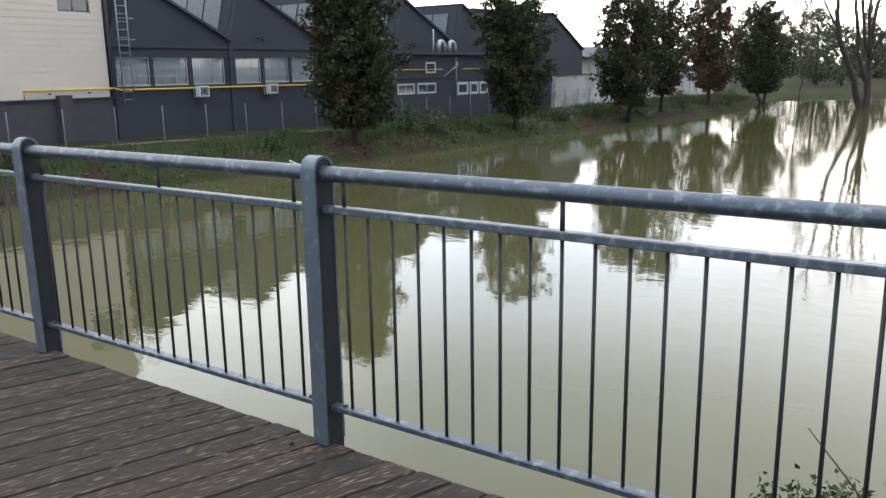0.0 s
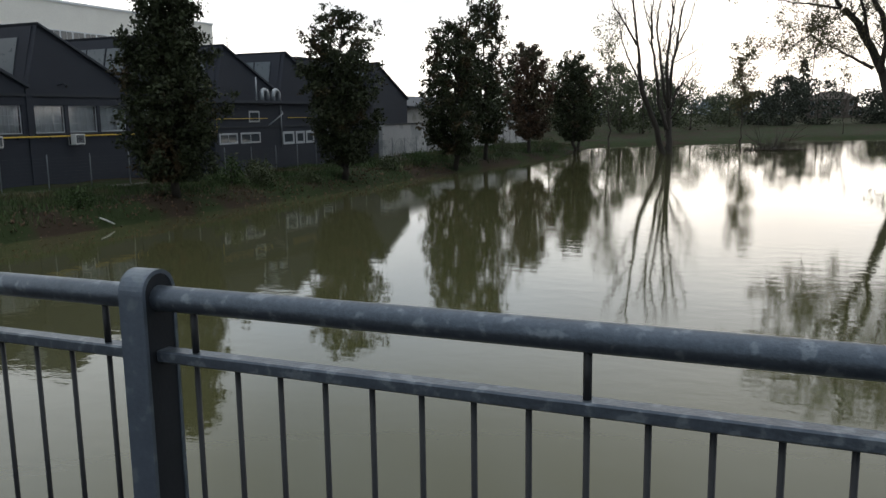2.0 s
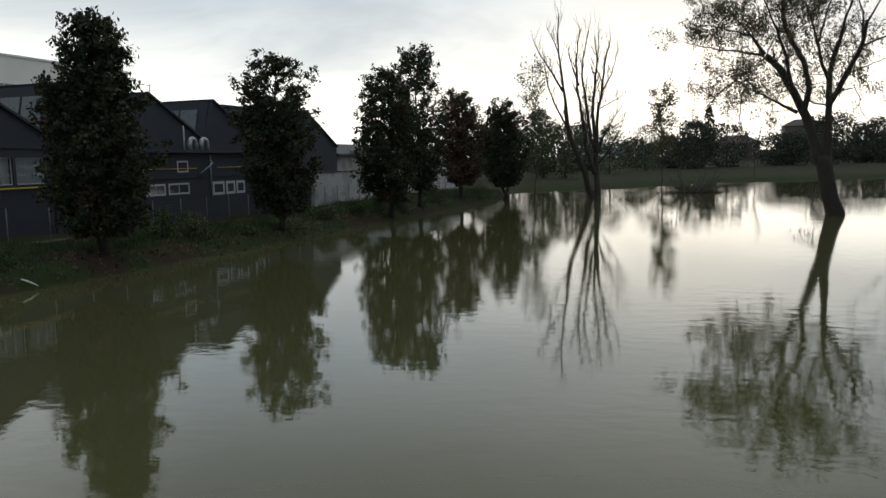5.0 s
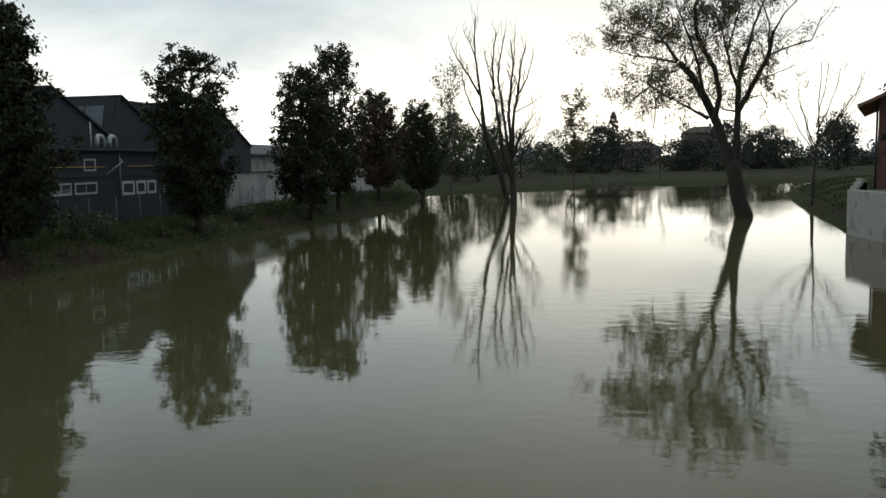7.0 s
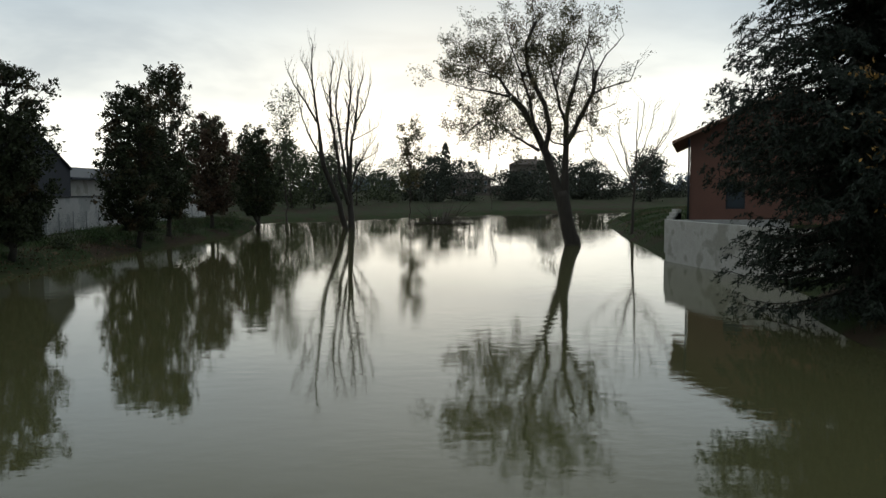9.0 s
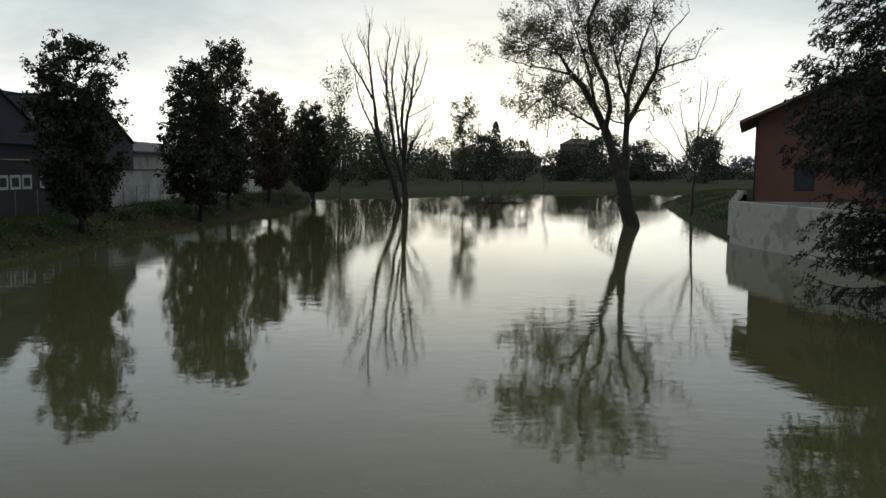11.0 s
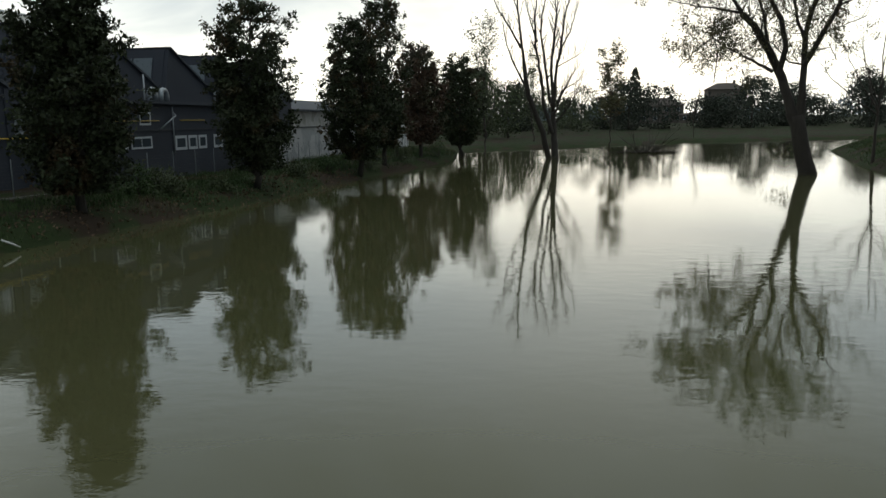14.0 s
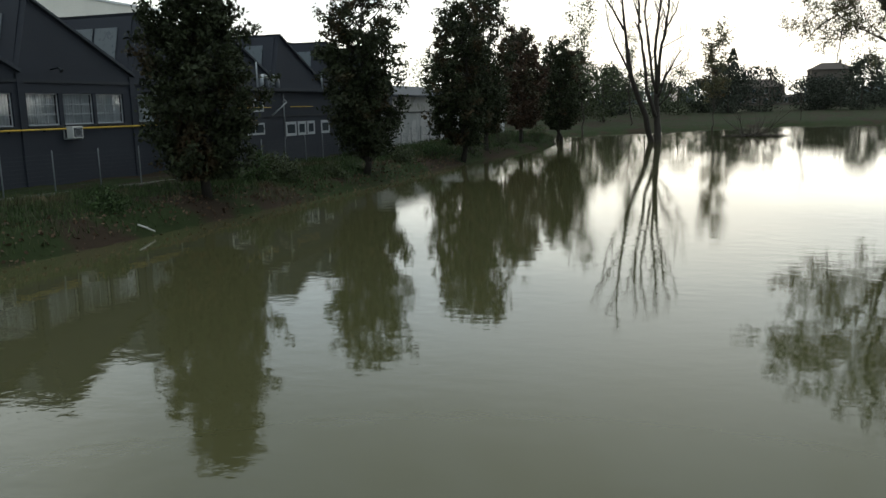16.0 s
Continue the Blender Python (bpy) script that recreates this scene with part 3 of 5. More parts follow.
factory = thing("factory", "dark grey sawtooth-roofed factory behind the wire fence", "building")
VALLEYS = [17.2, 23.2, 29.2, 35.2, 41.2, 47.2, 53.2, 59.2]
WZ0, WZ1 = 1.0, 2.15
bays = [(17.35, 18.95), (19.1, 20.85), (21.05, 22.85), (23.45, 25.0), (25.2, 26.8), (26.95, 28.55), (29.45, 31.0)]
holes = [(a, b, WZ0, WZ1) for a, b in bays]
fw = part("wall", make_mesh("wall", *wall_with_holes(FX, 17.2, 59.2, GND - 0.3, 2.85, holes, 0.3), M["dark_wall"]), factory)
for a, b in bays:
    window_unit("window", factory, FX, a, b, WZ0, WZ1, 3, 3, "blind", "frame_grey")
    box("sill", (FX - 0.1, FX + 0.06, a - 0.05, b + 0.05, WZ0 - 0.06, WZ0), "dark_trim", factory)
for y in (23.2, 29.1):
    box("pier", (FX, FX + 0.07, y - 0.14, y + 0.14, GND - 0.3, 2.85), "dark_wall", factory)
box("ledge", (FX, FX + 0.06, 17.2, 32.1, 2.52, 2.62), "dark_trim", factory)
box("back_block", (-60, FX - 0.6, 17.3, 59.1, GND - 0.3, 2.6), "dark_wall", factory)
for a, b in zip(VALLEYS, VALLEYS[1:]):
    pk = a + 0.75
    part("gable", make_mesh("gable", *prism_data([(a, 2.85), (pk, 5.4), (b, 2.85)], "x", FX - 0.25, FX), M["dark_wall"]), factory)
    part("roof", make_mesh("roof", *prism_data([(pk, 5.4), (pk - 0.06, 5.52), (b + 0.05, 2.97), (b, 2.85)], "x", -48, FX + 0.14), M["roof"]), factory)
    part("skylight_wall", make_mesh("skylight_wall", *prism_data([(a, 2.85), (a + 0.1, 2.85), (pk + 0.04, 5.36), (pk - 0.06, 5.4)], "x", -48, FX - 0.25), M["dark_wall"]), factory)
    # glazed north light: panes between mullions on the steep face
    u = Vector((0, 0.69, 2.65)).normalized()
    nrm = Vector((0, -u.z, u.y))
    for i in range(9):
        x1 = FX - 0.9 - i * 1.25
        c0 = Vector((0, a, 2.85)) + nrm * 0.03
        lo, hi = c0 + u * 0.35, c0 + u * 2.15
        sl = [(x1 - 1.13, *lo.yz), (x1, *lo.yz), (x1, *hi.yz), (x1 - 1.13, *hi.yz)]
        thick = [tuple(Vector(p) - nrm * 0.03) for p in sl]
        part("skylight_pane", make_mesh("skylight_pane", sl + thick, [(0, 1, 2, 3), (7, 6, 5, 4), (0, 4, 5, 1), (1, 5, 6, 2), (2, 6, 7, 3), (3, 7, 4, 0)], M["skylight"]), factory)
tube("lamp_bracket", [(FX, 24.75, 3.0), (FX + 0.35, 24.75, 3.05), (FX + 0.5, 24.75, 2.95)], [0.03, 0.03, 0.09], "dark_trim", factory)

# annex in front of the sawtooth
AX = -25.3
annex = thing("annex", "low dark grey annex with white window frames and flat roof", "building")
aw = [(32.45, 33.95), (34.2, 35.95)]
tw = [(38.1, 39.25), (39.42, 40.35), (40.5, 41.4), (42.2, 43.3)]
ah = [(a, b, 0.2, 0.77) for a, b in aw] + [(a, b, 0.02, 0.75) for a, b in tw] + [(35.0, 35.95, 1.3, 1.9)]
part("wall", make_mesh("wall", *wall_with_holes(AX, 32.1, 49.0, GND - 0.3, 2.3, ah, 0.25), M["dark_wall"]), annex)
box("side_wall", (FX, AX - 0.25, 32.1, 32.35, GND - 0.3, 2.3), "dark_wall", annex)
box("inner_block", (FX + 0.1, AX - 0.5, 32.5, 48.9, GND - 0.3, 2.25), "dark_trim", annex)
box("roof", (FX + 0.02, AX + 0.25, 31.9, 49.1, 2.3, 2.45), "roof", annex)
box("string_course", (AX, AX + 0.05, 32.1, 49.0, 1.02, 1.1), "dark_trim", annex)
for a, b in aw:
    window_unit("window", annex, AX + 0.1, a, b, 0.2, 0.77, 2, 1, "dark", "frame_grey", t=0.09)
for a, b in tw:
    window_unit("window", annex, AX + 0.1, a, b, 0.02, 0.75, 1, 1, "dark", "frame_grey", t=0.14)
window_unit("window", annex, AX + 0.1, 35.0, 35.95, 1.3, 1.9, 1, 1, "dark", "frame_grey", t=0.09)
tube("flue", [(AX - 0.8, 36.9, 2.4), (AX - 0.8, 36.9, 3.75)], 0.04, "frame_grey", annex)
for y in (37.8, 38.9):
    pts = [(AX - 1.1, y, 2.4)] + [(AX - 1.1 + 0.0, y + 0.28 - 0.28 * math.cos(a), 2.8 + 0.28 * math.sin(a)) for a in np.linspace(0, math.pi, 8)] + [(AX - 1.1, y + 0.56, 2.5)]
    tube("roof_duct", pts, 0.14, "duct", annex, 12, "shiny zinc elbow duct on the roof")
tube("conduit", [(AX + 0.05, 36.7, 1.1), (AX + 0.4, 37.6, 1.75), (AX + 0.05, 38.0, 1.9)], 0.035, "duct", annex)
tube("downpipe", [(AX + 0.06, 37.9, 2.2), (AX + 0.06, 37.9, -0.1)], 0.04, "fence_post", annex)
tube("roof_pipe", [(AX - 0.3, 43.2, 2.4), (AX - 0.3, 43.2, 3.4)], 0.05, "duct", annex)

gas_pipe = thing("gas_pipe", "yellow-painted gas pipe running along the factory wall", "pipe")
tube("pipe", [(FX + 0.1, 13.5, 0.62), (FX + 0.1, 13.5, 0.94), (FX + 0.1, 17.1, 0.95), (FX + 0.12, 17.4, 0.88), (FX + 0.12, 32.0, 0.84)], 0.035, "yellow", gas_pipe)
tube("pipe", [(AX + 0.06, 32.25, 0.8), (AX + 0.06, 32.25, 1.5), (AX + 0.06, 36.6, 1.5)], 0.018, "yellow", gas_pipe)
tube("pipe", [(AX + 0.06, 38.6, 1.52), (AX + 0.06, 41.2, 1.52)], 0.018, "yellow", gas_pipe)
for y in np.arange(14.5, 32, 1.6):
    box("bracket", (FX, FX + 0.12, y - 0.02, y + 0.02, 0.78, 0.83), "dark_trim", gas_pipe)


def ac_unit(y):
    ac = thing("air_conditioner", "white outdoor air conditioner with a dark grille on a wall bracket", "air conditioner", "air conditioners", at=(FX, y, 0.5))
    part("casing", make_mesh("casing", *merge([box_data(0.2, 0.5, 0, 0.52, 0, 0.44, 0.015)]), M["ac"]), ac)
    part("grille_panel", make_mesh("grille_panel", *box_data(0.5, 0.508, 0.04, 0.46, 0.05, 0.39), M["dark_trim"]), ac, "dark fan grille")
    ring = [(0.51, 0.25 + 0.15 * math.cos(a), 0.22 + 0.15 * math.sin(a)) for a in np.linspace(0, 2 * math.pi, 17)]
    part("fan_ring", make_mesh("fan_ring", *tube_data(ring, 0.008, 5), M["frame_grey"]), ac)
    for i in range(5):
        part("grille_bar", make_mesh("grille_bar", *box_data(0.508, 0.514, 0.05, 0.45, 0.09 + i * 0.065, 0.096 + i * 0.065), M["frame_grey"]), ac)
    for yy in (0.06, 0.43):
        part("bracket", make_mesh("bracket", *merge([box_data(0, 0.5, yy, yy + 0.03, -0.04, 0), box_data(0, 0.03, yy, yy + 0.03, -0.04, 0.35)]), M["frame_grey"]), ac)


ac_unit(20.95)
ac_unit(25.0)

# beige clad block at the near end of the factory
hall = thing("clad_building", "beige building clad in horizontal boards with a dark base wall", "building")
part("wall", make_mesh("wall", *wall_with_holes(FX - 0.04, 4.0, 17.0, 0.62, 9.5, [(15.2, 16.5, 3.8, 5.2)], 0.3), M["beige"]), hall)
for z in np.arange(0.64, 9.4, 0.24):
    for a, b in ((4.0, 15.2), (15.2, 16.5), (16.5, 17.0)):
        if a == 15.2 and 3.6 < z < 5.2:
            continue
        box("board", (FX - 0.04, FX - 0.008, a, b, z, z + 0.228), "beige", hall)
window_unit("window", hall, FX - 0.02, 15.2, 16.5, 3.8, 5.2, 2, 2, "dark", "dark_trim")
box("core", (-45, FX - 0.4, 4, 17.0, GND - 0.3, 9.4), "pale", hall)
box("base_wall", (FX - 0.3, FX + 0.05, 4, 17.1, GND - 0.3, 0.56), "brick_dark", hall)
box("coping", (FX - 0.3, FX + 0.12, 4, 17.1, 0.56, 0.62), "dark_trim", hall)
box("buttress", (FX + 0.05, FX + 0.35, 14.7, 15.2, GND - 0.3, 0.75), "brick_dark", hall)
tube("downpipe", [(FX + 0.08, 17.1, GND), (FX + 0.08, 17.1, 6.5)], 0.06, "dark_trim", hall)

ladder = thing("ladder", "grey steel cage ladder fixed to the factory corner", "ladder")
for y in (17.4, 17.85):
    tube("stile", [(FX + 0.3, y, 0.3), (FX + 0.3, y, 6.4)], 0.025, "duct", ladder)
for z in np.arange(0.5, 6.4, 0.3):
    tube("rung", [(FX + 0.3, 17.4, z), (FX + 0.3, 17.85, z)], 0.014, "duct", ladder, 6)
for z in np.arange(2.0, 6.4, 0.8):
    tube("hoop", [(FX + 0.3 + 0.55 * math.sin(a), 17.625 - 0.33 * math.cos(a), z) for a in np.linspace(0, math.pi, 9)], 0.014, "duct", ladder, 6)
for z in (1.0, 3.5, 6.0):
    tube("wall_tie", [(FX - 0.02, 17.625, z), (FX + 0.3, 17.625, z)], 0.016, "duct", ladder, 6)

# large pale hall behind the sawtooth roofs
big = thing("pale_hall", "long pale flat-roofed hall with a strip of windows behind the factory", "building")
BX = -62.0
part("wall", make_mesh("wall", *box_data(-85, BX, 8, 79, GND - 0.3, 12.4), M["pale"]), big)
box("parapet", (-85.1, BX + 0.12, 7.9, 79.1, 12.4, 12.6), "white", big)
for i in range(48):
    y = 9 + i * 1.45
    w = box("window", (BX, BX + 0.05, y, y + 1.38, 8.4, 9.9), "white", big)
    box("pane", (BX + 0.05, BX + 0.07, y + 0.07, y + 0.66, 8.5, 9.82), "glass", w)
    box("pane", (BX + 0.05, BX + 0.07, y + 0.72, y + 1.31, 8.5, 9.82), "glass", w)

# white boundary wall and sheds past the annex
ww = thing("boundary_wall", "grey-white rendered boundary wall stained with damp", "wall")
box("wall", (-24.9, -24.6, 49.1, 84, GND - 0.4, 0.95), "white_wall", ww)
box("coping", (-24.95, -24.55, 49.1, 84, 0.95, 1.03), "dark_trim", ww)
shed = thing("shed", "low dark shed with a shallow roof past the factory", "building")
box("wall", (-40, -28, 60, 84, GND, 2.2), "concrete", shed)
part("roof", make_mesh("roof", *prism_data([(-40.3, 2.2), (-27.6, 2.2), (-27.6, 2.35), (-34, 3.5), (-40.3, 2.4)], "y", 59.8, 84), M["roof"]), shed)
chim = thing("roof_stack", "brick-red ventilation stack on the factory roof", "chimney")
box("stack", (-33.2, -31.5, 49.4, 51.4, 4.0, 5.7), "tile", chim)
box("cap", (-33.3, -31.4, 49.3, 51.5, 5.7, 5.82), "dark_trim", chim)

antenna = thing("tv_antenna", "thin aerial mast with short cross rods on the factory roof", "antenna")
tube("mast", [(-33, 43.6, 2.6), (-33, 43.6, 6.8)], 0.025, "pylon", antenna, 6)
for z, half in ((6.72, 0.35), (6.45, 0.45), (6.1, 0.3)):
    tube("cross_rod", [(-33, 43.6 - half, z), (-33, 43.6 + half, z)], 0.014, "pylon", antenna, 5)

# ---- fence along the left bank ----
fence = thing("wire_fence", "galvanised post and wire mesh fence on a low concrete kerb", "fence")


def fence_x(y):
    return float(np.interp(y, [14, 36], [-25.3, -23.7]))


def fence_z(y):
    return float(np.interp(y, [15, 34], [-1.07, -1.32]))


fence_post = make_mesh("fence_post", *tube_data([(0, 0, -0.3), (0, 0, 1.36), (0, 0, 1.4)], [0.024, 0.024, 0.01], 8), M["fence_post"], True)
fy = [7.8 + 1.95 * i for i in range(38)]
for y in fy:
    p = part("post", fence_post, fence)
    p.location = (fence_x(y), y, fence_z(y))
wires = [tube_data([(fence_x(y), y, fence_z(y) + z) for y in fy], 0.0025, 4, False) for z in np.arange(0.08, 1.38, 0.13)]
wires += [tube_data([(fence_x(y), y, fence_z(y) + 0.05), (fence_x(y), y, fence_z(y) + 1.36)], 0.0016, 4, False) for y in np.arange(fy[0], fy[-1], 0.16)]
tagged(part("mesh", make_mesh("mesh", *merge(wires), M["wire"]), fence), kind="stuff")
for a, b in zip(fy, fy[1:]):
    q = [(fence_x(y) + dx, y, fence_z(y) + dz) for y in (a + 0.004, b - 0.004) for dx, dz in ((-0.09, -0.5), (0.09, -0.5), (0.09, 0.04), (-0.09, 0.04))]
    part("kerb", make_mesh("kerb", q, [(0, 1, 2, 3), (7, 6, 5, 4), (0, 4, 5, 1), (1, 5, 6, 2), (2, 6, 7, 3), (3, 7, 4, 0)], M["kerb"]), fence)

# ---- trees ----


def limb(points, r0, r1, rng, bend=0.12, steps=4):
    """A wavy tapered path through the given points; returns positions and radii."""
    pts = [Vector(p) for p in points]
    out = []
    for a, b in zip(pts, pts[1:]):
        ln = (b - a).length
        for i in range(steps):
            t = i / steps
            j = Vector(rng.normal(size=3)) * bend * ln * 0.12 if (i or out) else Vector()
            out.append(a.lerp(b, t) + j)
    out.append(pts[-1])
    n = len(out)
    return out, [r0 + (r1 - r0) * (i / (n - 1)) ** 0.8 for i in range(n)]


def grow(start, direction, length, radius, depth, rng, wood, tips, spread=0.55, lift=0.12, kids=(3, 4), shrink=0.62, sides=5):
    """Recursive branches with gentle wander; wood gets tubes, tips the ends of twigs."""
    n = 5 if depth > 1 else 4
    pts, d, p = [Vector(start)], Vector(direction).normalized(), Vector(start)
    for i in range(n):
        d = (d + Vector(rng.normal(size=3)) * 0.10 + Vector((0, 0, lift * 0.35))).normalized()
        p = p + d * length / n
        pts.append(p.copy())
    end = radius * (0.45 if depth else 0.3)
    wood.append(tube_data(pts, [radius + (end - radius) * i / n for i in range(n + 1)], sides if depth > 0 else 3, False))
    if depth == 0:
        tips.append((pts[-1], d.copy()))
        tips.append((pts[-2], d.copy()))
        return
    for k in range(int(rng.integers(kids[0], kids[1] + 1))):
        f = rng.uniform(0.35, 0.98)
        at = pts[min(n, int(f * n) + 0)]
        side = Vector(rng.normal(size=3))
        nd = (d + side.normalized() * spread * rng.uniform(0.7, 1.4) + Vector((0, 0, lift))).normalized()
        grow(at, nd, length * shrink * rng.uniform(0.75, 1.2), max(radius * 0.55 * (1.15 - 0.4 * f), 0.006), depth - 1, rng, wood, tips, spread, lift, kids, shrink, max(3, sides - 1))
    grow(pts[-1], d, length * shrink, end, depth - 1, rng, wood, tips, spread, lift, kids, shrink, max(3, sides - 1))


def crown_clumps(rng, n, cz, rx, rz, taper, rough):
    """Clump centres inside a lumpy, slightly conical crown about the axis."""
    out = []
    lumps = [(rng.uniform(0, 2 * math.pi), rng.uniform(-0.9, 0.9), rng.uniform(0.5, 1.0)) for _ in range(14)]
    while len(out) < n:
        a, h = rng.uniform(0, 2 * math.pi), rng.uniform(-1, 1)
        prof = math.sqrt(max(0.0, 1 - abs(h) ** 2.6)) * (1 - taper * h)
        bulge = 1 + rough * sum(w * math.exp(-((math.atan2(math.sin(a - la), math.cos(a - la)) / 0.55) ** 2) - ((h - lh) / 0.22) ** 2) for la, lh, w in lumps) - rough * 0.55
        r = rx * prof * bulge * rng.uniform(0.1, 1.0) ** 0.45 * (rng.uniform(1.0, 1.3) if rng.uniform() < 0.2 else 0.94)
        out.append((r * math.cos(a), r * math.sin(a), cz + rz * h))
    return np.array(out)


def row_tree(name, x, y, height, width, seed, leaf, label, bare=1.1, profile=(0.5, 0.95, 1.0, 0.8, 0.5, 0.15), boughs=64, per=34, leafsize=0.2, open_top=0.35, open_side=0.0, heart=1.8):
    """Upright bank tree: trunk, rising boughs and distinct leaf clumps along them, thinner towards the top."""
    rng = np.random.default_rng(seed)
    t = thing(name, label, "tree", "trees on the bank", at=(x, y, gz(x, y) - 0.1))
    path, rad = limb([(0, 0, 0), (rng.normal() * 0.08, rng.normal() * 0.08, height * 0.45), (rng.normal() * 0.15, rng.normal() * 0.15, height * 0.97)], 0.18, 0.02, rng, 0.25, 6)
    wood, cen = [tube_data(path, rad, 9)], []
    for k in range(boughs):
        h = (k + rng.uniform()) / boughs
        a = k * 2.4 + rng.normal() * 0.35
        reach = width / 2 * float(np.interp(h, [0, 0.18, 0.4, 0.62, 0.85, 1.0], profile)) * rng.uniform(0.72, 1.16)
        z_end = bare + (height - bare) * h
        z_from = max(bare * 0.75, z_end - 0.4 - 0.55 * reach)
        p0 = min(path, key=lambda q: abs(q.z - z_from))
        end = Vector((math.cos(a) * reach, math.sin(a) * reach, z_end))
        mid = p0.lerp(end, 0.5) + Vector((0, 0, -0.12))
        wood.append(tube_data([p0, mid, end], [0.04, 0.025, 0.006], 4, False))
        thin = rng.uniform() < open_top * max(0.0, (h - 0.45) / 0.55) or (open_side and math.cos(a) > 0.1 and h > 0.4 and rng.uniform() < open_side)
        for u in np.linspace(0.3 if h < 0.55 else 0.5, 1.0, 4 if thin else 9):
            b = (p0.lerp(mid, u * 2) if u < 0.5 else mid.lerp(end, u * 2 - 1)) + Vector(rng.normal(size=3)) * 0.2
            cen.append(tuple(b))
    # dense heart of the lower crown
    for k in range(int(boughs * heart)):
        h = rng.uniform(0.06, 0.72)
        a, r = rng.uniform(0, 2 * math.pi), width / 2 * rng.uniform(0.1, 0.72) * float(np.interp(h, [0, 0.18, 0.4, 0.62, 0.85, 1.0], profile))
        cen.append((math.cos(a) * r, math.sin(a) * r, bare + (height - bare) * h))
    part("trunk", make_mesh("trunk", *merge(wood), M["bark"], True), t)
    cen = np.array(cen)
    loc = np.repeat(cen, per, 0) + rng.normal(size=(len(cen) * per, 3)) * np.array([0.13, 0.13, 0.12])
    loc[:, 2] = np.maximum(loc[:, 2], bare * 0.75)
    part("crown", quads_mesh("crown", leaf_quads(loc, leafsize, leafsize * 0.5, rng, 0.1), M[leaf]), t)
    return t


row_tree("bank_tree", -20.6, 23.7, 8.5, 3.9, 11, "leaf_dark", "dense dark evergreen tree standing on the grassy bank", 1.0, (0.5, 0.9, 1.0, 0.86, 0.55, 0.16), 78, 36, 0.19, 0.25)
row_tree("bank_tree", -19.6, 35.0, 8.5, 4.1, 12, "leaf_dark", "dark evergreen tree with a thin open side on the bank", 1.3, (0.4, 0.85, 0.86, 0.92, 0.85, 0.3), 70, 34, 0.2, 0.5, 0.6)
row_tree("bank_tree", -18.5, 47.2, 9.2, 4.6, 13, "leaf_dark", "dark upright evergreen tree on the bank", 1.5, (0.4, 0.95, 1.0, 0.95, 0.8, 0.25), 72, 30, 0.22, 0.5, 0.0, 1.2)
row_tree("bank_tree", -18.7, 53.5, 11.2, 4.6, 14, "leaf_dark", "tall thinning brown-leaved tree beside the white wall", 1.7, (0.4, 0.75, 0.9, 1.0, 0.7, 0.2), 72, 26, 0.22, 0.5, 0.55, 0.8)
row_tree("bank_tree", -18.3, 62.5, 8.6, 4.3, 15, "leaf_red", "compact russet-leaved tree on the bank", 1.6, (0.5, 1.0, 1.0, 0.9, 0.65, 0.2), 60, 28, 0.23, 0.35, 0.0, 1.0)
row_tree("bank_tree", -16.7, 71.0, 9.2, 4.6, 16, "leaf_dark", "dark rounded tree at the end of the bank", 2.0, (0.5, 0.9, 1.0, 0.9, 0.7, 0.25), 56, 26, 0.24, 0.45, 0.0, 0.8)
row_tree("bank_tree", -17.8, 78.0, 8.6, 4.6, 17, "leaf_green", "green-leaved tree at the far end of the bank", 2.0, (0.5, 0.9, 1.0, 0.9, 0.7, 0.25), 44, 20, 0.25, 0.5, 0.0, 0.4)

